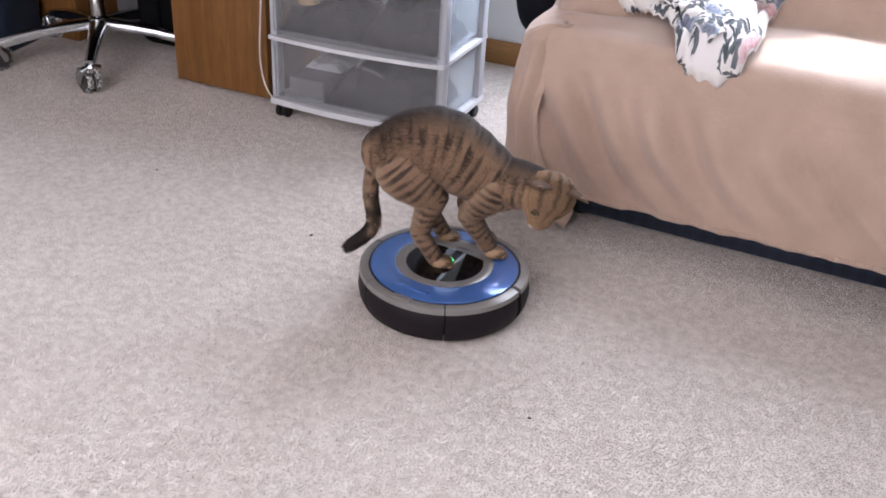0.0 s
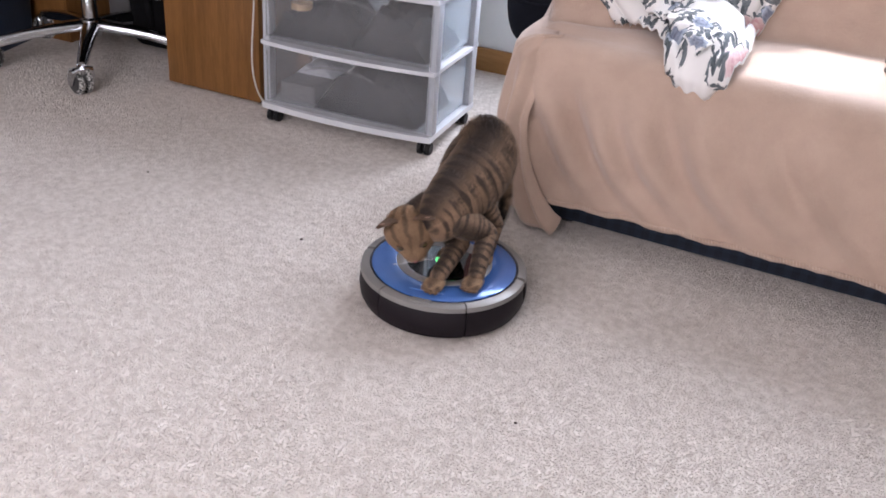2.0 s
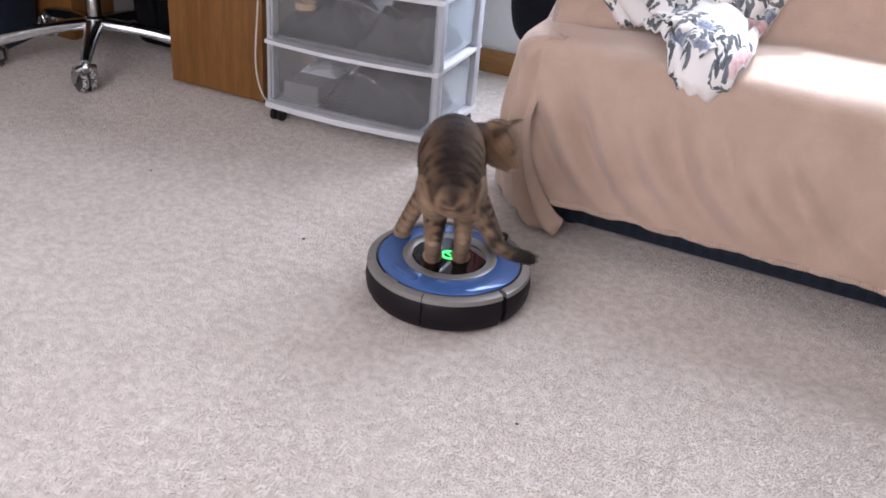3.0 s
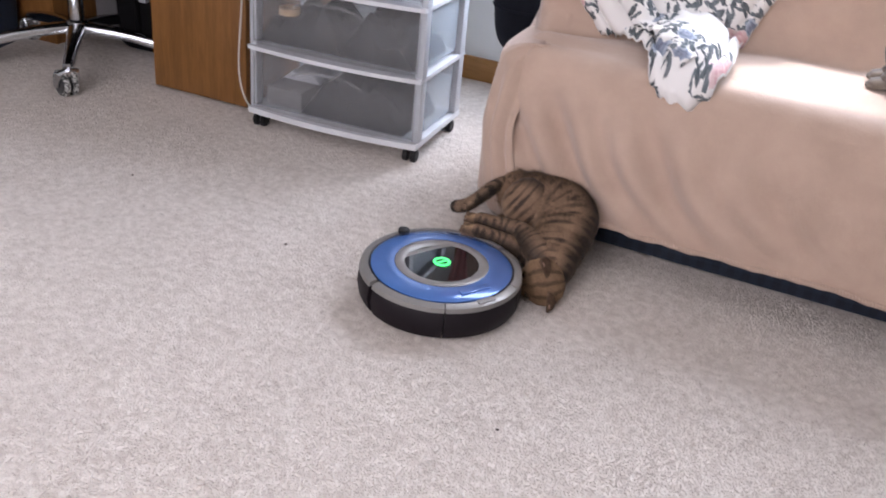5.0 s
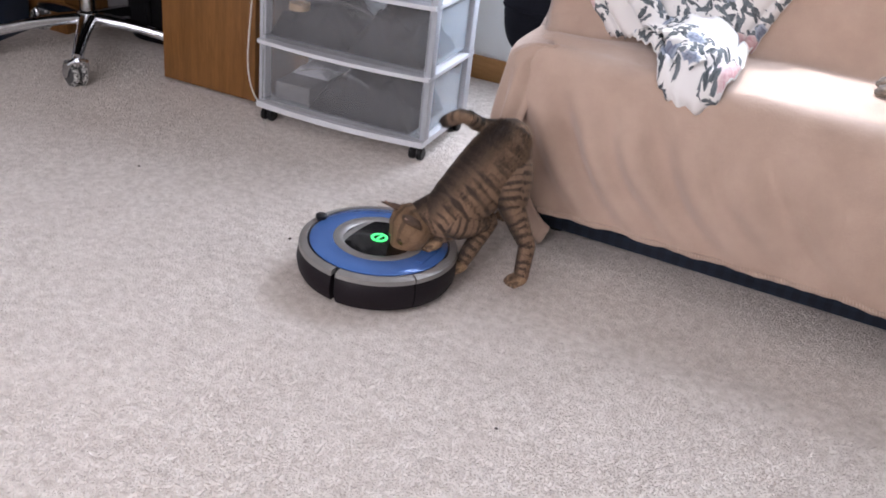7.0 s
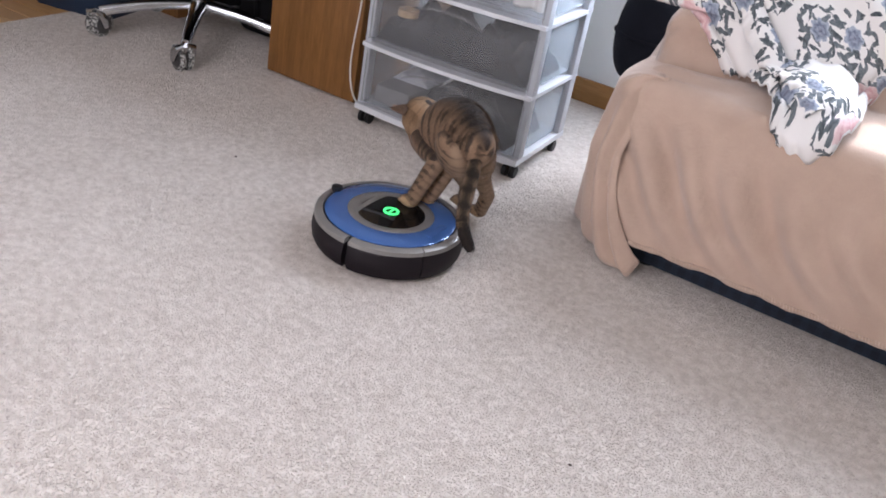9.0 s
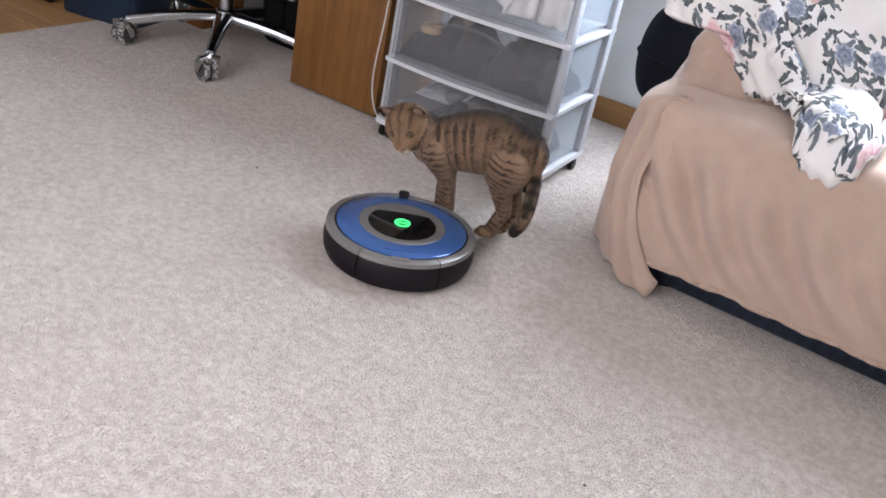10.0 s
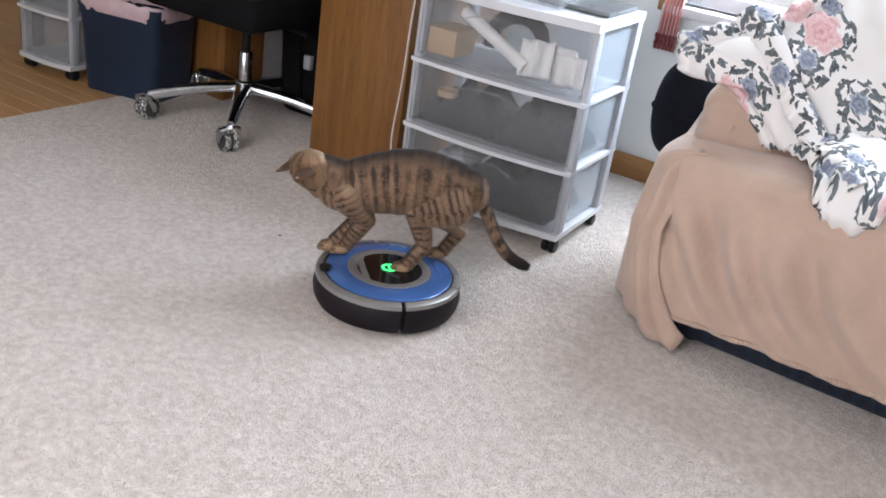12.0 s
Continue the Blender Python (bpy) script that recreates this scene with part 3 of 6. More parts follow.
    bm = lathe([(0.0128, 0.0902), (0.0185, 0.0902), (0.0185, 0.0922), (0.0128, 0.0922)], 32, close=True)
    part("power_button", bm, GREEN_GLOW, r, "green glowing ring button")
    part("button_mark", box(-0.010, -0.0026, 0.0905, 0.010, 0.0026, 0.0922, 0.0008), GREEN_GLOW, r)
    knob = part("signal_sensor", lathe([(0.0, 0.080), (0.011, 0.080), (0.011, 0.088), (0.013, 0.089), (0.013, 0.095), (0.010, 0.097), (0, 0.097)], 20), BLACK_PLASTIC, r, "small black sensor knob", at=pose(0, 0.153, 0))
    part("handle", box(-0.035, -0.128, 0.0855, 0.035, -0.112, 0.0905, 0.002), ROBOT_BLUE, r)
    part("release_tab", box(-0.020, -0.166, 0.083, 0.020, -0.152, 0.0868, 0.002), ROBOT_SILVER, r)
    for x in (-0.115, 0.115):
        part("wheel", tube([(x - 0.014, 0, 0.034), (x + 0.014, 0, 0.034)], 0.034, 20), RUBBER, r)
    part("wheel", tube([(-0.009, 0.12, 0.014), (0.009, 0.12, 0.014)], 0.014, 14), RUBBER, r, "small front caster wheel")
    return r


robot = robot_vacuum()
ROBOT_PATH = [
    (0.0, pose(-0.644, 1.504, 0.004, 0, 0, -6)),
    (0.5, pose(-0.636, 1.517, 0.004, 0, 0, 11)),
    (1.0, pose(-0.639, 1.528, 0.004, 0, 0, 25)),
    (1.5, pose(-0.640, 1.532, 0.004, 0, 0, 23)),
    (2.0, pose(-0.636, 1.539, 0.004, 0, 0, 8)),
    (2.5, pose(-0.638, 1.550, 0.004, 0, 0, -11)),
    (2.8, pose(-0.639, 1.560, 0.004, 0, 0, -22)),
    (3.0, pose(-0.641, 1.565, 0.004, 0, 0, -25)),
    (3.2, pose(-0.648, 1.570, 0.004, 0, 0, -36)),
    (4.0, pose(-0.632, 1.569, 0.004, 0, 0, 3)),
    (4.8, pose(-0.616, 1.568, 0.004, 0, 0, 45)),
    (5.0, pose(-0.621, 1.574, 0.004, 0, 0, 58)),
    (5.5, pose(-0.603, 1.560, 0.004, 0, 0, 70)),
    (6.0, pose(-0.612, 1.550, 0.004, 0, 0, 93)),
    (6.3, pose(-0.655, 1.541, 0.004, 0, 0, 97)),
    (6.5, pose(-0.695, 1.566, 0.004, 0, 0, 91)),
    (6.8, pose(-0.759, 1.584, 0.004, 0, 0, 85)),
    (7.0, pose(-0.781, 1.577, 0.004, 0, 0, 86)),
    (7.2, pose(-0.814, 1.576, 0.004, 0, 0, 82)),
    (8.8, pose(-1.006, 1.619, 0.004, 0, 0, 87)),
    (9.0, pose(-1.007, 1.614, 0.004, 0, 0, 91)),
    (9.5, pose(-1.018, 1.616, 0.004, 0, 0, 71)),
    (10.0, pose(-1.027, 1.610, 0.004, 0, 0, 34)),
    (10.5, pose(-1.044, 1.632, 0.004, 0, 0, 56)),
    (11.0, pose(-1.083, 1.646, 0.004, 0, 0, 84)),
    (11.5, pose(-1.121, 1.639, 0.004, 0, 0, 117)),
    (11.7, pose(-1.133, 1.628, 0.004, 0, 0, 131)),
    (12.0, pose(-1.139, 1.620, 0.004, 0, 0, 138)),
]



# ---------------------------------------------------------------- sofa with its throw, seen from the front
def front_y(x):
    return 1.93 - 0.09 * (x + 0.49)


def crease_y(x):
    return 2.05 + (x + 0.67) * 0.42 if x < -0.1 else 2.289


SEAT_Z, SOFA_X1 = 0.475, 1.45


def support(x, v):
    """The sofa's covered surface: v runs from the front's top edge (0) back over the seat and up the back."""
    d = crease_y(x) - front_y(x) - 0.03
    if v < 0:
        return Vector((x, front_y(x) + 0.03 + 0.25 * v * 0.1, SEAT_Z + v))
    if v < d:
        return Vector((x, front_y(x) + 0.03 + v, SEAT_Z + 0.01 * math.sin(math.pi * v / d)))
    h = v - d
    return Vector((x, crease_y(x) + 0.36 * h, SEAT_Z + 0.93 * h))


def sheet(name, grid, material, parent=None, thick=0.006, label="", places=None):
    """A cloth from rows of points, given thickness."""
    bm = bmesh.new()
    lay = bm.verts.layers.float_vector.new("cloth_place") if places else None
    rows = [[bm.verts.new(p) for p in row] for row in grid]
    if places:
        for rv, rp in zip(rows, places):
            for v, p in zip(rv, rp):
                v[lay] = p
    for a, b in zip(rows, rows[1:]):
        for i in range(len(a) - 1):
            bm.faces.new((a[i], a[i + 1], b[i + 1], b[i]))
    bmesh.ops.recalc_face_normals(bm, faces=bm.faces)
    ob = part(name, bm, material, parent, label, angle=180)
    s = ob.modifiers.new("thickness", "SOLIDIFY")
    s.thickness, s.offset = thick, 0
    return ob


def sofa():
    s = thing("sofa", pose(0, 0, 0), "low sofa upholstered in navy plaid, hidden under a tan throw", "sofa")
    bm = box(-0.62, 0, 0.015, SOFA_X1, 0.80, 0.30, 0.02)
    for v in bm.verts:
        v.co.y += front_y(v.co.x) + 0.066 + 0.07 * (v.co.x + 0.62)
    part("base", bm, PLAID, s, "navy plaid base")
    bm = box(-0.64, 0, 0.30, SOFA_X1, 0.62, SEAT_Z - 0.022, 0.05, None, 4)
    for v in bm.verts:
        v.co.y += front_y(v.co.x) + 0.055
    part("seat", bm, PLAID, s)
    bm = box(-0.52, 2.56, 0.30, SOFA_X1, 2.80, 0.655, 0.06, None, 4)
    part("backrest", bm, PLAID, s)
    part("arm", box(SOFA_X1 - 0.01, front_y(SOFA_X1) + 0.05, 0.015, SOFA_X1 + 0.18, 2.84, 0.62, 0.05, None, 4), PLAID, s)
    for x in (-0.52, 1.3):
        for y in (2.05, 2.7):
            part("foot", lathe([(0, 0.0), (0.02, 0.0), (0.024, 0.017), (0, 0.017)], 14), BLACK_PLASTIC, s, at=pose(x, y, 0))
    return s


def fold(s, h):
    """Slanting folds of the hanging fleece: s along, h from the top edge (0) to the hem (1)."""
    fan = s - 0.15 * h * h - 0.06 * h
    a = math.sin(fan * 50 + 2.2 * noise.noise((s * 3, h, 2.0)))
    b = math.sin(fan * 27 + 2.0)
    left = 0.25 + 0.75 / (1.0 + math.exp((s - 0.55) * 8))
    w = noise.noise((s * 5, h * 2.0, 7.7))
    return 1.45 * (0.25 * h + 0.75 * math.sin(math.pi * min(1.0, h * 1.08)) ** 1.3) * (0.017 * a * left + 0.008 * b * left + 0.010 * w) + 0.003 * noise.noise((s * 14, h * 6, 1.0))


def throw_blanket():
    t = thing("throw_blanket", pose(0, 0, 0), "tan fleece throw draped over the sofa, corner hanging to the carpet", "blanket")
    # front: hem, face, rounded edge, seat, crease and back
    xs = [-0.655 + (SOFA_X1 + 0.655) * i / 150 for i in range(151)]
    rows = []
    for j in range(64):
        row = []
        for x in xs:
            d = crease_y(x) - front_y(x) - 0.03
            if j <= 30:
                h = 1 - j / 30
                sag = 0.012 * math.sin(x * 5 + 1) + 0.01 * noise.noise((x * 4, 3.3, 0))
                z = (0.106 + sag) * h + (SEAT_Z - 0.055) * (1 - h)
                y = front_y(x) + 0.008 * (1 - h) ** 2 - fold(x + 0.65, h) * 1.1
                y += -0.012 * math.sin(math.pi * (1 - h)) * (1 - 0.4 * h)
            elif j <= 38:
                a = (j - 30) / 8 * math.pi / 2
                y = front_y(x) + 0.008 + 0.055 * (1 - math.cos(a))
                z = SEAT_Z - 0.055 + 0.055 * math.sin(a)
            elif j <= 48:
                f = (j - 38) / 10
                y = front_y(x) + 0.063 + f * (d - 0.033 - 0.02)
                z = SEAT_Z + 0.014 * math.sin(math.pi * f) + 0.004 * noise.noise((x * 7, f * 3, 4))
            else:
                f = (j - 48) / 15
                h = min(1.0, f / 0.8) * (0.16 + 0.06 / (1 + math.exp((-0.50 - x) * 22)))
                y = crease_y(x) - 0.015 + 0.36 * h + 0.012 * math.sin(math.pi * min(1, f * 1.5))
                z = SEAT_Z - 0.008 + 0.93 * h
                wr = max(0, 1 - (x + 0.66) / 0.35)
                y += 0.012 * wr * math.sin(26 * f + 30 * x) * f + 0.006 * noise.noise((x * 8, f * 5, 9))
            # round off towards the open end
            e = max(0.0, min(1.0, (-0.60 - x) / 0.055))
            if j > 48:
                y += max(0.0, f - 0.8) * 1.0
                y += 0.05 * max(0.0, min(1.0, (-0.57 - x) / 0.085)) ** 2
            if j > 30:
                z -= 0.05 * e * e
            else:
                y += 0.022 * e * e
            row.append((x, y, z))
        rows.append(row)
    sheet("front_drape", rows, FLEECE, t)
    # hem: a rolled edge along the bottom of the front
    sheet_hem = []
    for x in xs[8:]:
        h = 1.0
        sag = 0.012 * math.sin(x * 5 + 1) + 0.01 * noise.noise((x * 4, 3.3, 0))
        sheet_hem.append((x, front_y(x) - fold(x + 0.65, 1) * 1.1 - 0.003, 0.109 + sag))
    part("hem", tube(sheet_hem, [0.0065 + 0.0012 * math.sin(i * 1.9) for i in range(len(sheet_hem))], 6), FLEECE, t)
    # overcast stitches round the hem, a little uneven
    bm = bmesh.new()
    line = curve_points(sheet_hem, 300)
    for i, p in enumerate(line[2:-2]):
        up = 0.008 + 0.003 * noise.noise((i * 0.7, 1.0, 0))
        tube([p + Vector((0.002, -0.0055, -0.004)), p + Vector((0.001, -0.0072, 0.001)), p + Vector((-0.001, -0.0052, up))], 0.0012, 4, bm)
    part("stitching", bm, THREAD, t, "pale overcast hem stitches")
    # the end: a flap wraps the corner and falls to the carpet
    foot_line = curve_points([(-0.505, 1.930, 0), (-0.545, 1.940, 0), (-0.60, 1.985, 0), (-0.665, 2.045, 0), (-0.730, 2.13, 0), (-0.745, 2.3, 0), (-0.74, 2.6, 0)], 90)
    top_line = curve_points([(-0.605, 1.913, 0), (-0.64, 1.922, 0), (-0.675, 1.948, 0), (-0.700, 1.99, 0), (-0.715, 2.08, 0), (-0.715, 2.3, 0), (-0.71, 2.6, 0)], 90)
    rows = []
    for j in range(40):
        row = []
        f = j / 39
        for i, (p0, p1) in enumerate(zip(foot_line, top_line)):
            s = i / 90
            p = p0.lerp(p1, min(1.0, f / 0.52) ** 0.62)
            nx, ny = (-1, 0) if s > 0.45 else (-math.sin(s / 0.45 * math.pi / 2), -math.cos(s / 0.45 * math.pi / 2))
            h = min(1.0, f / 0.8)
            hem = 0.012 + 0.03 * max(0, s - 0.5) + 0.045 * max(0.0, 1 - s / 0.07) ** 2
            if f <= 0.8:
                z = hem + (SEAT_Z - 0.05 - hem) * h
                out = (1 - h * h) * (0.010 + 0.017 * math.sin(s * 30 + 1.6 * h) * min(1, 3 * s + 0.35)) - 0.012 * h ** 4
                lean = 0.0
            else:
                a = (f - 0.8) / 0.2 * math.pi / 2
                z = SEAT_Z - 0.05 + 0.05 * math.sin(a)
                out = -0.012 - 0.10 * (1 - math.cos(a))
                lean = 0.0
            belly = -0.022 * math.sin(math.pi * min(1.0, h * 1.25)) * max(0.0, 1 - s / 0.3)
            tuck = (0.012 + 0.040 * max(0.0, h - 0.35)) * max(0.0, 1 - s / 0.22)
            if f > 0.7:
                z -= 0.055 * max(0.0, 1 - s / 0.35) * (f - 0.7) / 0.3
            row.append((p.x + nx * out + lean + belly, p.y + ny * out + tuck, z + 0.002 * noise.noise((s * 20, f * 9, 5))))
        rows.append(row)
    sheet("corner_flap", rows, FLEECE, t)
    # behind the corner the throw climbs in wrinkles to the back's top
    rows = []
    for j in range(26):
        f = j / 25
        row = []
        for i in range(34):
            g = i / 33
            x = -0.742 + 0.085 * f + g * 0.17
            y = 2.03 + 0.17 * f + 0.15 * (1 - g) ** 2 - 0.02 * math.sin(g * math.pi) + 0.009 * math.sin(g * 19 + f * 6) * (1 - 0.5 * f) + 0.04 * g * g
            z = SEAT_Z - 0.07 + 0.30 * f - 0.09 * (1 - g) ** 2
            row.append((x, y, z))
        rows.append(row)
    sheet("gathered_end", rows, FLEECE, t)
    return t


def floral_sham():
    """A ruffled floral cover slumped over the sofa's back and seat, its corner hanging over the front edge."""
    c = thing("floral_cover", pose(0, 0, 0), "white ruffled cotton cover with blue and rose flowers", "pillow cover")
    outline = curve_points([(-0.738, 0.265, 0), (-0.715, 0.20, 0), (-0.655, 0.215, 0), (-0.60, 0.235, 0), (-0.51, 0.185, 0), (-0.42, 0.12, 0), (-0.362, 0.065, 0),
                            (-0.332, -0.012, 0), (-0.272, -0.058, 0), (-0.208, -0.038, 0), (-0.178, 0.07, 0), (-0.19, 0.28, 0), (-0.165, 0.40, 0), (-0.12, 0.56, 0), (-0.20, 0.66, 0), (-0.40, 0.66, 0), (-0.50, 0.53, 0), (-0.575, 0.42, 0), (-0.66, 0.345, 0), (-0.738, 0.265, 0)], 220)
    cx, cv = -0.36, 0.33
    run = [0.0]
    for a, b in zip(outline, outline[1:]):
        run.append(run[-1] + (b - a).length)
    rows, places = [], []
    for j in range(44):
        f = j / 43
        row, prow = [], []
        for i, o in enumerate(outline):
            ruffle = max(0.0, (f - 0.86) / 0.14)
            wav = math.sin(run[i] * 165 + 1.5 * math.sin(run[i] * 31)) * 0.6 + math.sin(run[i] * 83 + 1.0) * 0.4
            grow = f + 0.007 * ruffle * math.sin(run[i] * 165 + 1.5 * math.sin(run[i] * 31) + 0.8)
            x, v = cx + (o.x - cx) * grow, cv + (o.y - cv) * grow
            p = support(x, v)
            q = support(x, v + 0.01) - p
            nrm = Vector((0, -q.z, q.y)).normalized() if v > -0.02 else Vector((0, -1, 0))
            lump = 0.075 * (1 - f ** 3) ** 0.8 + 0.018 * noise.noise((x * 9, v * 9, 3.0)) * (1 - f * 0.6) + 0.02 * noise.noise((x * 22, v * 15, 6.0)) * (1 - f) ** 0.5
            seam = -0.020 * math.exp(-((f - 0.86) / 0.03) ** 2)
            p = p + nrm * (0.014 + lump + seam + 0.008 * ruffle * (wav + 0.4)) + Vector((0, 0, 0.004))
            row.append(p)
            prow.append((x, v, 0))
        rows.append(row)
        places.append(prow)
    sheet("cover", rows, FLORAL, c, 0.004, "", places)
    # piped edge of the ruffle
    edge = [p + Vector((0, 0, 0.001)) for p in rows[-1]]
    part("ruffle_edge", tube(edge[:-1], 0.0028, 5), PAPER, c)
    # a gathered second ruffle runs aslant over the main panel
    rows, places = [], []
    for j in range(18):
        f = j / 17
        row, prow = [], []
        for i in range(150):
            g = i / 149
            x = -0.60 + 0.36 * g - 0.030 * f
            v = 0.40 - 0.20 * g * g - 0.11 * g - 0.060 * f + 0.010 * math.sin(g * 11)
            p = support(x, v)
            r = math.hypot((x + 0.36) / 0.34, (v - 0.33) / 0.36)
            wav = math.sin(g * 62 + 1.4 * math.sin(g * 15))
            lift = 0.092 * max(0.0, 1 - r ** 3) ** 0.8 + 0.014 + 0.014 * math.sin(math.pi * f) + 0.013 * wav * f * f
            row.append(p + Vector((0, -0.80, 0.60)) * lift)
            prow.append((x + 1.3, v + 0.4, 0))
        rows.append(row)
        places.append(prow)
    sheet("folded_edge", rows, FLORAL, c, 0.004, "", places)
    part("ruffle_edge", tube([Vector(p) for p in rows[-1]], 0.0025, 5), PAPER, c)
    return c


sofa()
throw_blanket()
floral_sham()
cushion = thing("bolster_cushion", pose(-0.755, 2.36, 0.455), "round black cushion jammed at the sofa's end", "cushion")
part("cover", lathe([(0.098 * math.cos(a * math.pi / 24) ** 0.55 if abs(a) < 12 else 0, 0.13 * math.sin(a * math.pi / 24)) for a in range(-12, 13)], 40), NAVY_CLOTH, cushion, at=pose(0, 0.02, 0, 0, 0, 0))
part("piping", tube([(0.099 * math.cos(a * math.pi / 18), 0.02 + 0.099 * math.sin(a * math.pi / 18), 0.0) for a in range(37)], 0.005, 6), NAVY_CLOTH, cushion)


# ---------------------------------------------------------------- drawer carts
def bowed(x0, x1, y_front, y_back, z0, z1, bow, n=20, bevel=0.003, bm=None):
    """A slab whose front bows outward."""
    bm = bm or bmesh.new()
    lo, hi = [], []
    for i in range(n + 1):
        g = i / n
        x = x0 + (x1 - x0) * g
        y = y_front - bow * (1 - (2 * g - 1) ** 2)
        lo.append((bm.verts.new((x, y, z0)), bm.verts.new((x, y_back, z0))))
        hi.append((bm.verts.new((x, y, z1)), bm.verts.new((x, y_back, z1))))
    for i in range(n):
        bm.faces.new((hi[i][0], hi[i + 1][0], hi[i + 1][1], hi[i][1]))
        bm.faces.new((lo[i][0], lo[i][1], lo[i + 1][1], lo[i + 1][0]))
        bm.faces.new((lo[i][0], lo[i + 1][0], hi[i + 1][0], hi[i][0]))
        bm.faces.new((lo[i][1], hi[i][1], hi[i + 1][1], lo[i + 1][1]))
    for k in (0, n):
        bm.faces.new((lo[k][0], hi[k][0], hi[k][1], lo[k][1]))
    bmesh.ops.recalc_face_normals(bm, faces=bm.faces)
    return bm


def drawer_cart(m, w, d, levels, label, lip=0.011, bow=0.022):
    """Origin: floor under the front left corner; x along the front, y to the back."""
    c = thing("drawer_cart", m, label, "storage cart")
    z0 = levels[0]
    part("base", bowed(0, w, 0, d, z0 - 0.011, z0 + 0.006, bow), WHITE_PLASTIC, c)
    for a, b in zip(levels, levels[1:]):
        top = b == levels[-1]
        part("top" if top else "shelf", bowed(0, w, 0.0, d, b - lip, b + (0.012 if top else 0.0), bow), WHITE_PLASTIC, c)
        # drawer: bowed milky front, sides, floor
        bm = bmesh.new()
        n = 18
        fr = []
        for i in range(n + 1):
            g = i / n
            x = 0.014 + (w - 0.028) * g
            y = 0.004 - (bow - 0.006) * (1 - (2 * g - 1) ** 2)
            fr.append((bm.verts.new((x, y, a + 0.009)), bm.verts.new((x, y - 0.004, b - lip - 0.004))))
        for i in range(n):
            bm.faces.new((fr[i][0], fr[i + 1][0], fr[i + 1][1], fr[i][1]))
        front = part("drawer", bm, MILKY, c, "frosted see-through drawer", angle=180)
        front.modifiers.new("thickness", "SOLIDIFY").thickness = 0.003
        bm = box(0.014, 0.008, a + 0.014, 0.017, d - 0.03, b - lip - 0.02)
        box(w - 0.017, 0.008, a + 0.014, w - 0.014, d - 0.03, b - lip - 0.02, 0, bm)
        box(0.017, 0.008, a + 0.014, w - 0.017, d - 0.03, a + 0.017, 0, bm)
        box(0.017, d - 0.033, a + 0.017, w - 0.017, d - 0.03, b - lip - 0.02, 0, bm)
        part("tub", bm, TUB, front)
        # moulded pull: a shallow arch under the front's upper edge
        arch = [(w * 0.5 + w * 0.20 * q, -0.012 - (bow - 0.006) * (1 - (0.4 * q) ** 2), b - lip - 0.022 - 0.022 * (abs(q) ** 3)) for q in (-1, -0.9, -0.7, -0.4, 0, 0.4, 0.7, 0.9, 1)]
        part("pull", tube(arch, 0.004, 6), MILKY, front)
    for x in (0.0, w - 0.022):
        for y, dy in ((0.012, 0.034), (d - 0.045, 0.04)):
            part("post", box(x, y, z0 + 0.006, x + 0.022, y + dy, levels[-1] - lip, 0.004), GREY_PLASTIC, c)
    for x in (0.026, w - 0.026):
        for y in (0.030, d - 0.036):
            bm = tube([(x - 0.020, y, 0.0195), (x - 0.017, y, 0.0195), (x - 0.006, y, 0.0195), (x - 0.004, y, 0.0195)], [0.016, 0.0195, 0.0195, 0.017], 20)
            tube([(x + 0.004, y, 0.0195), (x + 0.006, y, 0.0195), (x + 0.017, y, 0.0195), (x + 0.020, y, 0.0195)], [0.017, 0.0195, 0.0195, 0.016], 20, bm)
            caster = part("caster", bm, BLACK_PLASTIC, c, "small black twin caster")
            part("fork", box(x - 0.0038, y - 0.010, 0.010, x + 0.0038, y + 0.016, z0 - 0.012, 0.002), BLACK_PLASTIC, caster)
            part("hood", lathe([(0, 0.0395), (0.016, 0.0395), (0.0145, 0.0445), (0.008, 0.0455), (0, 0.0455)], 16), BLACK_PLASTIC, caster, at=pose(x, y, 0))
    return c


CART = pose(-1.512, 2.163, 0, 0, 0, 2.5)
LEVELS = (0.058, 0.25, 0.443, 0.640)
drawer_cart(CART, 0.538, 0.345, LEVELS, "white three-drawer cart with frosted plastic drawers on casters")


def stored(name, bm, mat, label, category, m=CART):
    return tagged(part(name, bm, mat, None, at=m), label, category)


SLEEVES = plain("grey_paper_sleeves", (0.16, 0.16, 0.165), 0.7, vary=0.25, scale=60)


def heap(x0, x1, y0, y1, z, top, seed):
    """A lumpy soft pile with a flat underside."""
    bm = bmesh.new()
    n = 16
    rows = []
    for j in range(n + 1):
        row = []
        for i in range(n + 1):
            g, k = i / n, j / n
            rim = min(1.0, 5 * min(g, 1 - g)) ** 0.5 * min(1.0, 6 * min(k, 1 - k) + 0.45) ** 0.5
            lump = 0.72 + 0.45 * noise.noise((g * 4.2, k * 3.0, seed)) + 0.20 * noise.noise((g * 11, k * 8, seed + 4))
            row.append(bm.verts.new((x0 + (x1 - x0) * g, y0 + (y1 - y0) * k, z + max(0.004, top * rim * lump))))
        rows.append(row)
    for p, q in zip(rows, rows[1:]):
        for i in range(n):
            bm.faces.new((p[i], p[i + 1], q[i + 1], q[i]))
    ring = rows[0] + [r[-1] for r in rows[1:]] + rows[-1][-2::-1] + [r[0] for r in rows[-2:0:-1]]
    low = [bm.verts.new((v.co.x, v.co.y, z)) for v in ring]
    for i in range(len(ring)):
        j = (i + 1) % len(ring)
        bm.faces.new((ring[i], low[i], low[j], ring[j]))
    bm.faces.new(low)
    bmesh.ops.recalc_face_normals(bm, faces=bm.faces)
    return bm


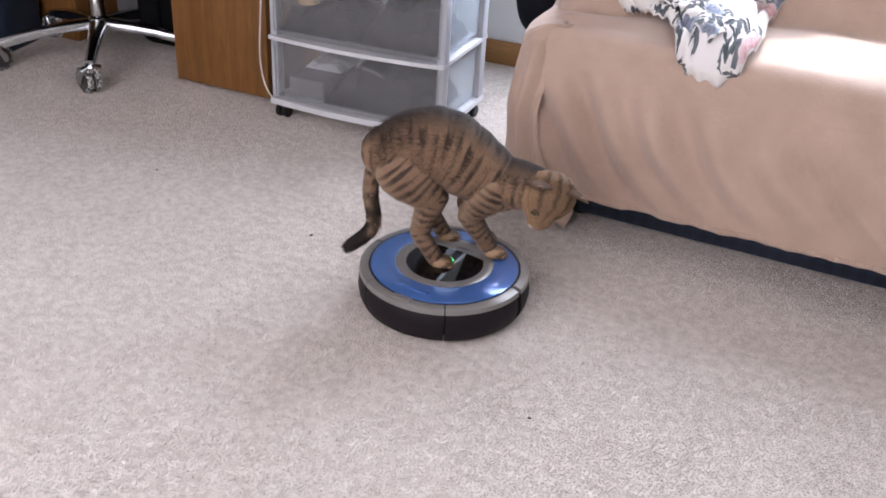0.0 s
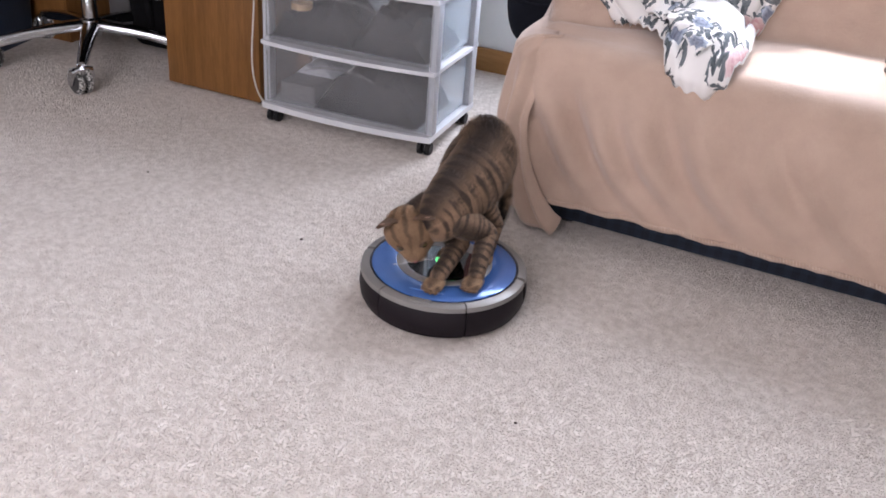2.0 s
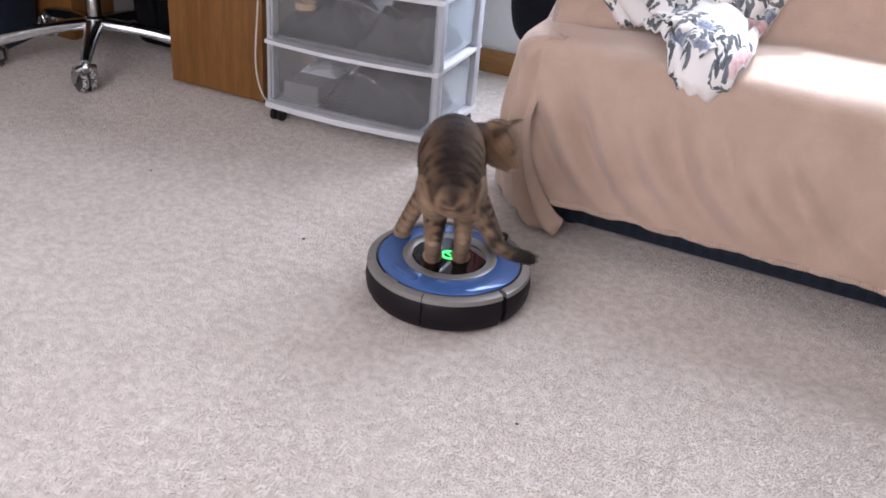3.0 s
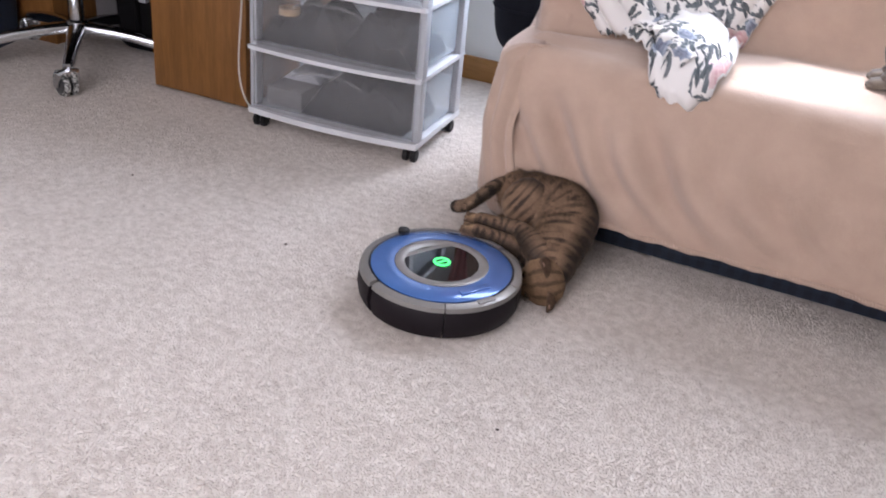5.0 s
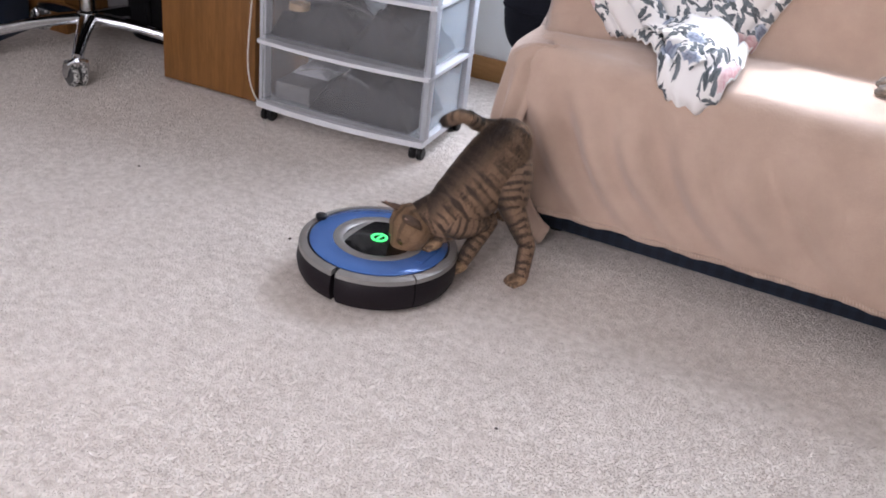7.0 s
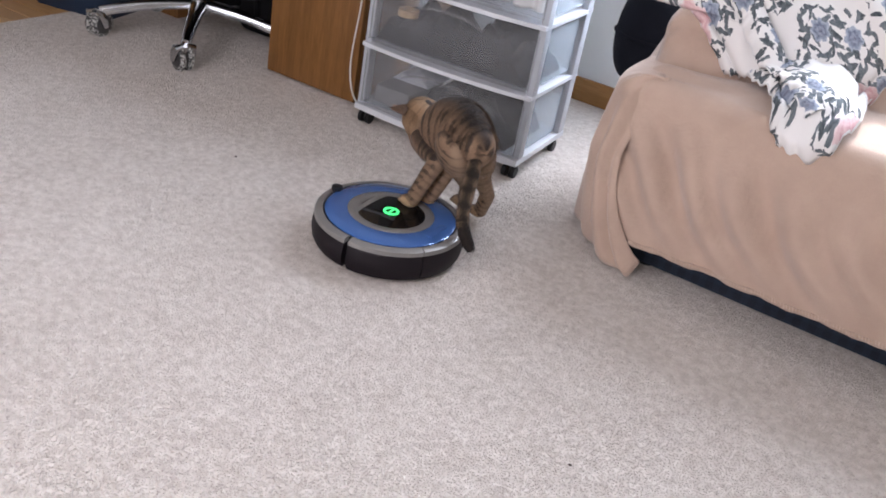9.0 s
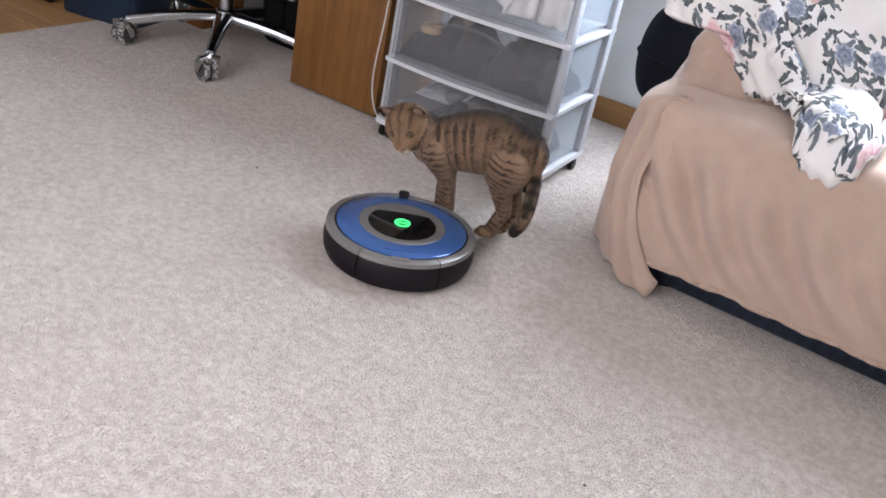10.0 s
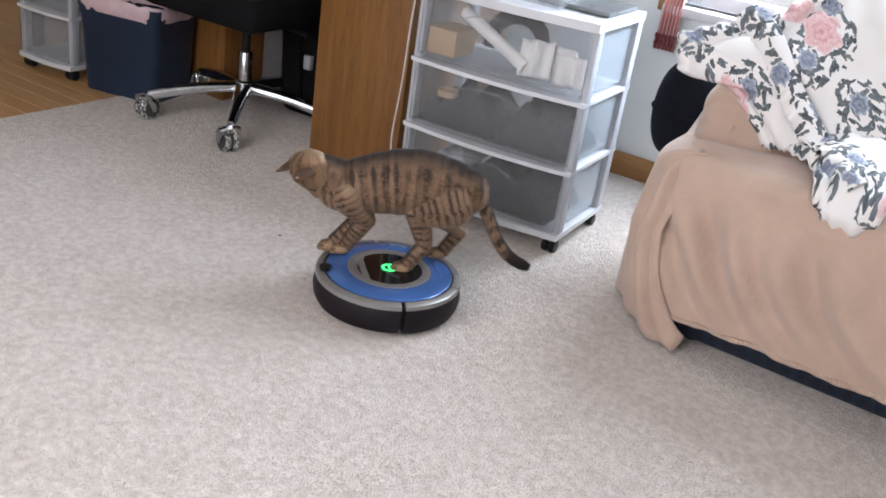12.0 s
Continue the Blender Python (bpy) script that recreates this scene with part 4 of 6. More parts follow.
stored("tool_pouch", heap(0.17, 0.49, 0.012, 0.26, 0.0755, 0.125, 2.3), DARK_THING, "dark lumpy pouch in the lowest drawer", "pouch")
stored("paper_wad", heap(0.05, 0.17, 0.12, 0.26, 0.129, 0.04, 7.7), GREY_PLASTIC, "pale crumpled papers on a stack of sleeves", "papers")
stored("sheet_stack", box(0.045, 0.03, 0.0755, 0.160, 0.24, 0.128, 0.006), SLEEVES, "grey stack of sleeves in the lowest drawer", "papers")
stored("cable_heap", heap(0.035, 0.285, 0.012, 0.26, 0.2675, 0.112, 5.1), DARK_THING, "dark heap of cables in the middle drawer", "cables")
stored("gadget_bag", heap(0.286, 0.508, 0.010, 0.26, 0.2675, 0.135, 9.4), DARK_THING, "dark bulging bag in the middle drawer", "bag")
stored("tape_roll", lathe([(0.016, 0.0), (0.03, 0.0), (0.03, 0.018), (0.016, 0.018)], 24, close=True), TAN_CARD, "brown roll of tape in the middle drawer", "tape", CART @ pose(0.11, 0.045, 0.347, 0, 0, 10))
stored("card_carton", box(0.035, 0.02, 0.462, 0.125, 0.14, 0.535, 0.004), TAN_CARD, "small tan cardboard carton in the top drawer", "carton")
stored("paper_roll", tube([(0.12, 0.06, 0.59), (0.33, 0.05, 0.485)], 0.018, 14), PAPER, "white paper roll lying aslant in the top drawer", "paper roll")
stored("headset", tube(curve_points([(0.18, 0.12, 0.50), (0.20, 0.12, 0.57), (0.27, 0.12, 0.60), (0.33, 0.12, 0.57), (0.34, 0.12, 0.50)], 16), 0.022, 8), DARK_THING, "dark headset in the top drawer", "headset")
for i, (x, y, a) in enumerate(((0.36, 0.05, 22), (0.42, 0.08, -14), (0.46, 0.05, 8), (0.33, 0.12, -30))):
    bundle = sheet("paper_bundle", [[(-0.045 + 0.011 * p, 0.02 * noise.noise((p * 0.5, q * 0.5, i * 3.1)) + 0.012 * math.sin(p * 1.3 + i), 0.002 + (0.0125 - 0.0012 * i) * q + (0.006 * noise.noise((p * 0.7, 4.0, i)) if q else 0)) for p in range(9)] for q in range(9)], PAPER, None, 0.004)
    bundle.matrix_basis = CART @ pose(x, y, 0.4605, -18 + 6 * i, 0, a)
    tagged(bundle, "crumpled white papers in the top drawer", "papers")
stored("clear_tub", box(0.10, 0.05, 0.653, 0.40, 0.25, 0.72, 0.012), CLEAR, "clear lidless plastic tub on the cart", "tub")
stored("dark_tray", box(0.31, 0.10, 0.653, 0.52, 0.32, 0.668, 0.006), plain("slate_tray", (0.10, 0.11, 0.115), 0.3), "slate-grey tray lying on the cart", "tray")

small_cart = drawer_cart(pose(-3.185, 2.06, 0, 0, 0, 4), 0.27, 0.36, (0.052, 0.235, 0.42, 0.6), "narrow white drawer cart with milky drawers on the wood floor", bow=0.012)

# ---------------------------------------------------------------- desk, chair and what stands by them
desk = thing("desk", pose(0, 0, 0), "brown oak-laminate desk with a closed pedestal and knee space", "desk")
part("pedestal", box(-1.935, 2.262, 0.012, -1.587, 2.86, 0.70, 0.004), DESK_WOOD, desk, "wood-grained pedestal")
part("plinth", box(-1.925, 2.285, 0.0, -1.597, 2.85, 0.0118), BLACK_PLASTIC, desk)
part("pedestal", box(-2.80, 2.40, 0.0, -2.475, 2.86, 0.70, 0.004), DESK_WOOD, desk)
part("desktop", box(-2.86, 2.20, 0.702, -1.555, 2.95, 0.735, 0.006), DESK_WOOD, desk)
# near-black colour stands in for the shade under the desk
part("modesty_panel", box(-2.473, 2.80, 0.02, -1.937, 2.82, 0.70, 0.002), plain("knee_shade_black", (0.018, 0.013, 0.010), 0.7), desk, "back panel coloured near-black for knee-space shade")
tower = thing("computer_tower", pose(-2.38, 2.60, 0), "pale grey computer tower under the desk", "computer")
part("case", box(-0.075, -0.02, 0.008, 0.02, 0.18, 0.42, 0.006), plain("tower_grey", (0.17, 0.17, 0.175), 0.5), tower)
part("foot", box(-0.07, -0.01, 0.0, 0.015, 0.17, 0.0078), BLACK_PLASTIC, tower)
# bag sized up so its black helps darken the knee space
bag = thing("backpack", pose(-2.10, 2.66, 0), "slumped black bag in the desk's knee space", "bag")
bm = box(-0.19, -0.16, 0.0, 0.16, 0.12, 0.56, 0.06, None, 4)
for v in bm.verts:
    v.co.x += 0.02 * noise.noise(v.co * 9)
    v.co.y += 0.03 * noise.noise(v.co * 7 + Vector((3, 0, 0))) - 0.05 * (v.co.z / 0.5) ** 2
part("body", bm, BLACK_CLOTH, bag)
part("buckle", box(-0.05, -0.205, 0.20, -0.02, -0.185, 0.25, 0.003), GREY_PLASTIC, bag, "pale plastic buckle")
part("strap", tube(curve_points([(-0.10, -0.17, 0.36), (-0.08, -0.19, 0.2), (-0.09, -0.16, 0.05)], 12), 0.012, 8), BLACK_CLOTH, bag)
powerbar = thing("power_strip", pose(-1.99, 2.42, 0, 0, 0, 20), "black power strip on the carpet by the desk", "power strip")
part("body", box(-0.03, -0.02, 0.0, 0.03, 0.10, 0.028, 0.005), BLACK_PLASTIC, powerbar)
part("plug", box(-0.018, 0.0, 0.0285, 0.018, 0.03, 0.05, 0.004), BLACK_PLASTIC, powerbar)
cable = thing("power_cable", pose(0, 0, 0), "thin white cable hanging down beside the desk", "cable")
part("cord", tube(curve_points([(-1.548, 2.215, 0.74), (-1.556, 2.215, 0.60), (-1.562, 2.215, 0.504), (-1.571, 2.22, 0.34), (-1.587, 2.225, 0.17), (-1.577, 2.225, 0.085), (-1.552, 2.23, 0.035), (-1.53, 2.27, 0.006), (-1.53, 2.5, 0.006)], 60), 0.0026, 8), CABLE, cable)


def office_chair():
    c = thing("office_chair", pose(-2.28, 2.305, 0, 0, 0, 0), "black office chair on a polished chrome five-star base", "chair")
    part("hub", lathe([(0, 0.09), (0.034, 0.09), (0.038, 0.10), (0.036, 0.145), (0.030, 0.15), (0, 0.15)], 24), CHROME, c)
    part("gas_column", lathe([(0, 0.151), (0.025, 0.151), (0.024, 0.246), (0.021, 0.25), (0.0, 0.25)], 20), CHROME, c, "chrome column sleeve")
    part("piston", lathe([(0, 0.2505), (0.015, 0.2505), (0.015, 0.352), (0, 0.352)], 16), BLACK_PLASTIC, c)
    for k in range(5):
        a = radians(-53 - 72 * k)
        ca, sa = math.cos(a), math.sin(a)
        pts = [(0.030 + 0.292 * g, 0.128 - 0.012 * g - 0.030 * g * g) for g in (0, 0.15, 0.35, 0.6, 0.85, 1.0)]
        bm = bmesh.new()
        rings = []
        for (r, z), wd in zip(pts, (0.026, 0.024, 0.021, 0.018, 0.016, 0.014)):
            ring = []
            for q, h in ((-1, -0.016), (-1.0, 0.004), (-0.6, 0.014), (0.6, 0.014), (1.0, 0.004), (1, -0.016)):
                ring.append(bm.verts.new((r * ca - q * wd * sa, r * sa + q * wd * ca, z + h)))
            rings.append(ring)
        for p, q in zip(rings, rings[1:]):
            for i in range(6):
                bm.faces.new((p[i], p[(i + 1) % 6], q[(i + 1) % 6], q[i]))
        bm.faces.new(rings[0])
        bm.faces.new(rings[-1])
        bmesh.ops.recalc_face_normals(bm, faces=bm.faces)
        leg = part("spoke", bm, CHROME, c, "curved chrome spoke", angle=60)
        x, y = 0.33 * ca, 0.33 * sa
        part("stem", lathe([(0, 0.052), (0.008, 0.052), (0.008, 0.066), (0.014, 0.067), (0.014, 0.082), (0, 0.083)], 14), CHROME, leg, at=pose(x, y, 0))
        wheel = part("caster", bmesh.new(), RUBBER, c)
        b2 = bmesh.new()
        turn = radians(-51 - 72 * k + 35)
        ax = Vector((-math.sin(turn), math.cos(turn), 0))
        ctr = Vector((x, y, 0.042)) - Vector((math.cos(turn), math.sin(turn), 0)) * 0.012
        for s0, s1 in ((-0.022, -0.006), (0.006, 0.022)):
            tube([ctr + ax * s0, ctr + ax * (s0 * 0.8 + s1 * 0.2), ctr + ax * (s0 * 0.2 + s1 * 0.8), ctr + ax * s1], [0.036, 0.042, 0.042, 0.036], 22, b2)
        b2.to_mesh(wheel.data)
        b2.free()
        smooth(wheel.data)
        wheel.data.materials[0] = SPARKLE_TREAD
        part("wheel_core", tube([ctr - ax * 0.024, ctr + ax * 0.024], 0.030, 18), RUBBER, wheel, "dark wheel core")
        part("hub_cap", tube([ctr - ax * 0.027, ctr - ax * 0.0245], 0.009, 14), CHROME, wheel)
        part("hub_cap", tube([ctr + ax * 0.0245, ctr + ax * 0.027], 0.009, 14), CHROME, wheel)
        f0 = Vector((x, y, 0.068))
        bm = bmesh.new()
        for sgn in (-1, 1):
            tube([f0 + ax * 0.008 * sgn + Vector((0, 0, 0.012)), f0 + ax * 0.028 * sgn + Vector((0, 0, 0.006)), f0.lerp(ctr, 0.5) + ax * 0.032 * sgn, ctr + ax * 0.032 * sgn - Vector((0, 0, 0.006))], [0.010, 0.013, 0.012, 0.009], 10, bm)
        part("fork", bm, CHROME, wheel, "chrome fork")
    bm = box(-0.255, -0.255, 0.382, 0.255, 0.255, 0.49, 0.045, None, 4)
    part("seat", bm, BLACK_CLOTH, c, "black padded seat")
    part("seat_plate", box(-0.09, -0.11, 0.353, 0.09, 0.11, 0.3815, 0.01), BLACK_PLASTIC, c)
    part("tilt_lever", tube([(0.09, 0.02, 0.368), (0.20, 0.02, 0.362), (0.25, 0.02, 0.358)], [0.006, 0.006, 0.010], 8), BLACK_PLASTIC, c)
    bm = box(-0.22, -0.27, 0.56, 0.22, -0.21, 1.0, 0.03, None, 4)
    part("backrest", bm, BLACK_CLOTH, c, at=pose(0, 0, 0, 0, 0, 200))
    part("back_bar", tube([(0.0, 0.10, 0.368), (0.02, 0.27, 0.38), (0.03, 0.29, 0.6)], 0.018, 8), BLACK_PLASTIC, c)
    return c


# pale specks in the colour imitate the sparkle of clear wheels
SPARKLE_TREAD, tnt, tb = node_material("sparkle_speckled_tread", 0.15)
tnt.links.new(ramp(tnt, noise_tex(tnt, mapped(tnt), 130, 2, 0.7), [(0.42, (0.04, 0.042, 0.042)), (0.5, (0.22, 0.22, 0.21)), (0.6, (0.6, 0.6, 0.58))]), tb.inputs["Base Color"])
office_chair()


def waste_bin():
    b = thing("recycling_bin", pose(-2.735, 2.235, -0.012, 0, 0, 12), "navy blue plastic bin with a pale pink bag", "bin")
    bm = bmesh.new()
    prof = [(0.0, 0.88), (0.02, 0.90), (0.30, 0.99), (0.31, 1.03), (0.345, 1.04), (0.345, 1.0), (0.06, 0.88)]
    rings = []
    for z, s in prof:
        ring = []
        for qx, qy in ((-1, -1), (1, -1), (1, 1), (-1, 1)):
            for k in range(5):
                a = radians({(-1, -1): 180, (1, -1): 270, (1, 1): 0, (-1, 1): 90}[(qx, qy)] + 22.5 * k)
                ring.append(bm.verts.new((qx * (0.168 * s - 0.03) + 0.03 * math.cos(a), qy * (0.125 * s - 0.03) + 0.03 * math.sin(a), z)))
        rings.append(ring)
    for p, q in zip(rings, rings[1:]):
        for i in range(len(p)):
            j = (i + 1) % len(p)
            bm.faces.new((p[i], p[j], q[j], q[i]))
    bm.faces.new(rings[0][::-1])
    bm.faces.new(rings[-1])
    bmesh.ops.recalc_face_normals(bm, faces=bm.faces)
    part("body", bm, BIN_BLUE, b)
    bm = bmesh.new()
    n = 60
    rows = []
    for f, s, z in ((0, 0.99, 0.30), (0.3, 1.06, 0.318), (0.6, 1.07, 0.345), (0.8, 1.03, 0.356), (1, 0.8, 0.30)):
        ring = []
        for i in range(n):
            a = 2 * math.pi * i / n
            e = 0.35
            x = math.copysign(abs(math.cos(a)) ** e, math.cos(a)) * 0.171 * s
            y = math.copysign(abs(math.sin(a)) ** e, math.sin(a)) * 0.128 * s
            ring.append(bm.verts.new((x * (1 + 0.02 * noise.noise((i * 0.9, f, 0))), y, z + 0.012 * noise.noise((i * 0.5, f * 3, 4)))))
        rows.append(ring)
    for p, q in zip(rows, rows[1:]):
        for i in range(n):
            bm.faces.new((p[i], p[(i + 1) % n], q[(i + 1) % n], q[i]))
    part("bag", bm, PINK_BAG, b, "pale pink bag folded over the rim", angle=80)
    return b


waste_bin()
leg = thing("table_leg_frame", pose(-3.42, 2.28, -0.012), "dark table leg with metal studs on the wood floor", "table")
part("leg", box(-0.04, -0.03, 0.0, 0.04, 0.03, 0.7, 0.012), plain("dark_stained_wood", (0.05, 0.028, 0.016), 0.5), leg)
for z in (0.10, 0.135):
    part("stud", lathe([(0, 0), (0.007, 0), (0.005, 0.005), (0, 0.006)], 12), CHROME, leg, at=pose(0.02, -0.03, z, 90, 0, 0))

# curtain beside the window
curtain = thing("curtain", pose(0, 0, 0), "faded red curtain hanging beside the window", "curtain")


def curtain_strip(name, x0, x1, z0, z1, mat):
    rows = []
    for j in range(20):
        z = z0 + (z1 - z0) * j / 19
        # unseen upper part is flared to keep stray sun off carpet and throw
        wide = 0.23 * max(0.0, min(1.0, (z - 0.75) / 0.7))
        rows.append([(x0 - wide * 0.4 + (x1 + wide * 1.4 - x0) * i / 40, Y1 - 0.055 + 0.016 * math.sin(i * 0.9) + 0.004 * math.sin(j * 0.7 + i), z) for i in range(41)])
    return sheet(name, rows, mat, curtain, 0.003)


curtain_strip("curtain_panel", -1.095, -1.03, 0.525, 2.27, CURTAIN)
curtain_strip("hem_band", -1.10, -1.026, 0.475, 0.5245, HEM)
part("curtain_rod", tube([(-1.2, Y1 - 0.055, 2.28), (1.35, Y1 - 0.055, 2.28)], 0.010, 12), TRIM_WOOD, curtain)

# ---------------------------------------------------------------- cats
HAIR = np.random.default_rng(3)


def loft(rings, along=0.0, stretch=1.0, sides=20, fur=0, hair=0.010, sweep=-1.0):
    """A furred form along +z from rings of (z, half width x, half height y, shift in y). Keeps coat places for the markings."""
    bm = bmesh.new()
    lay = bm.verts.layers.float_vector.new("coat")
    fine = []
    src = [np.array(r + (0,) * (4 - len(r)), float) for r in rings]
    for a, b in zip(src, src[1:]):
        for k in range(3):
            fine.append(a + (b - a) * k / 3)
    fine.append(src[-1])
    loops = []

    def vert(p, c):
        v = bm.verts.new(p)
        v[lay] = c
        return v

    def place(z, ang, r):
        return (along + z * stretch, ang * 0.02, 0.5 + 0.5 * math.sin(ang))

    for z, rx, ry, sy in fine:
        ring = []
        for i in range(sides):
            a = 2 * math.pi * i / sides
            ring.append(vert((rx * math.cos(a), sy + ry * math.sin(a), z), place(z, a, rx)))
        loops.append(ring)
    for p, q in zip(loops, loops[1:]):
        for i in range(sides):
            j = (i + 1) % sides
            bm.faces.new((p[i], p[j], q[j], q[i]))
    for ring, r in ((loops[0], fine[0]), (loops[-1], fine[-1])):
        c = vert((0, r[3], r[0]), (along + r[0] * stretch, 0, 0.5))
        for i in range(sides):
            bm.faces.new((ring[i], ring[(i + 1) % sides], c))
    bmesh.ops.recalc_face_normals(bm, faces=bm.faces)
    zs = np.array([r[0] for r in fine])
    for _ in range(fur):
        z = HAIR.uniform(zs[0] * 0.8 + zs[-1] * 0.2, zs[0] * 0.15 + zs[-1] * 0.85)
        rx, ry, sy = (np.interp(z, zs, [r[k] for r in fine]) for k in (1, 2, 3))
        a = HAIR.uniform(0, 2 * math.pi)
        root = Vector((rx * math.cos(a), sy + ry * math.sin(a), z))
        nrm = Vector((math.cos(a), math.sin(a), 0))
        side = Vector((-math.sin(a), math.cos(a), 0)) * 0.00055
        tip = root + (nrm * HAIR.uniform(0.08, 0.26) + Vector((0, 0, sweep)) + side * HAIR.normal(0, 360)).normalized() * hair * HAIR.uniform(0.6, 1.2)
        c = place(z, a, rx)
        root = root - nrm * 0.001
        bm.faces.new((vert(root - side, c), vert(root + side, c), vert(tip, c)))
    return bm


def round_rings(length, r0, r1, squash=1.0, n=7):
    """Rings of a bone-like form from 0 to length with rounded ends."""
    out = []
    for k in range(5):
        a = math.pi / 2 * (k + 0.3) / 5
        out.append((-r0 * 0.8 * math.cos(a), r0 * math.sin(a) * squash, r0 * math.sin(a)))
    for k in range(n):
        g = k / (n - 1)
        r = r0 + (r1 - r0) * g
        out.append((length * g, r * squash, r))
    for k in range(5):
        a = math.pi / 2 * (k + 0.7) / 5
        out.append((length + r1 * 0.8 * math.sin(a), r1 * math.cos(a) * squash, r1 * math.cos(a)))
    return out


EYE = plain("amber_eye", (0.07, 0.06, 0.02), 0.08, vary=0.3, grain=0, coat=1.0)
NOSE = plain("pink_nose", (0.30, 0.12, 0.10), 0.4)
EAR_IN = plain("pale_ear_lining", (0.30, 0.19, 0.14), 0.8, spec=0.2)
MUZZLE = plain("pale_muzzle_fur", (0.55, 0.45, 0.36), 0.85, vary=0.15, scale=200)
WHISKER = plain("whisker", (0.75, 0.72, 0.68), 0.5)
BODY_GIRTH = ((0.050, 0.056), (0.060, 0.069), (0.065, 0.076), (0.067, 0.079), (0.066, 0.078), (0.063, 0.073), (0.058, 0.067), (0.052, 0.060))
TAIL_N, TAIL_STEP = 14, 0.0182
THIGH, SHIN, HOCK, UPPER, FORE = 0.083, 0.093, 0.069, 0.083, 0.102


def head_of(root, fur):
    hd = part("head", loft([(-0.050, 0.018, 0.018, 0.004), (-0.043, 0.034, 0.031, 0.004), (-0.028, 0.046, 0.041, 0.003), (-0.006, 0.052, 0.045, 0.001), (0.012, 0.048, 0.040, -0.002),
                            (0.026, 0.036, 0.030, -0.007), (0.036, 0.026, 0.022, -0.011), (0.046, 0.020, 0.017, -0.013), (0.053, 0.010, 0.010, -0.012)], 0.02, 0.9, 28, 4200, 0.009, -0.9), fur, root)
    for s in (-1, 1):
        bm = bmesh.new()
        lay = bm.verts.layers.float_vector.new("coat")
        outer = []
        for g in np.linspace(0, 1, 7):
            for k in range(7):
                a = -1.25 + 2.5 * k / 6
                wdt = 0.0265 * (1 - g ** 1.4) ** 0.9 + 0.0012
                v = bm.verts.new((s * 0.006 * g + wdt * math.sin(a), 0.038 * g, -wdt * 0.62 * math.cos(a) + 0.004 * g))
                v[lay] = (0.01, 0, 0.8)
                outer.append(v)
        for j in range(6):
            for k in range(6):
                bm.faces.new((outer[j * 7 + k], outer[j * 7 + k + 1], outer[j * 7 + k + 8], outer[j * 7 + k + 7]))
        ear = part("ear", bm, EAR_BACK if fur is HEAD_FUR else fur, hd, at=pose(s * 0.030, 0.026, -0.010, 4, 0, -22 * s), angle=120)
        ear.modifiers.new("thickness", "SOLIDIFY").thickness = 0.002
        part("ear_lining", loft([(0.0, 0.013, 0.003), (0.014, 0.010, 0.003), (0.026, 0.006, 0.002), (0.034, 0.001, 0.001)], sides=10), EAR_IN, ear, "pale ear lining", at=pose(s * 0.002, 0.002, -0.004, -90, 0, 0))
        part("eye", lathe([(0, -0.006), (0.006, -0.004), (0.0085, 0), (0.006, 0.004), (0, 0.0060)], 16), EYE, hd, at=pose(s * 0.0220, 0.007, 0.0272, 0, 32 * s, 0))
        part("eye_rim", lathe([(0.0072, -0.003), (0.0112, -0.002), (0.0112, 0.001), (0.0078, 0.0022)], 18, close=True), EAR_BACK if fur is HEAD_FUR else fur, hd, "dark fur round the eye", at=pose(s * 0.0218, 0.007, 0.0268, 0, 32 * s, 0))
        part("whisker_pad", lathe([(0, -0.006), (0.007, -0.004), (0.0095, 0.001), (0.006, 0.007), (0, 0.009)], 14), MUZZLE, hd, at=pose(s * 0.0085, -0.017, 0.045, 0, 14 * s, 0))
        for k in range(3):
            part("whisker", tube([(s * 0.012, -0.016 - 0.002 * k, 0.05), (s * 0.030, -0.013 - 0.006 * k, 0.053), (s * 0.046, -0.017 - 0.010 * k, 0.049)], [0.00016, 0.00012, 0.00006], 4), WHISKER, hd)
    part("nose", lathe([(0, -0.003), (0.0045, -0.001), (0.0035, 0.003), (0, 0.004)], 12), NOSE, hd, at=pose(0, -0.008, 0.0525))
    part("chin", lathe([(0, -0.006), (0.008, -0.003), (0.009, 0.003), (0, 0.008)], 12), MUZZLE, hd, at=pose(0, -0.0265, 0.037))
    for ob in [hd] + list(hd.children_recursive):
        ob.data.transform(Matrix.Scale(1.07, 4))
        if ob is not hd:
            ob.matrix_basis = Matrix.Translation(ob.matrix_basis.translation * 0.07) @ ob.matrix_basis
    return hd


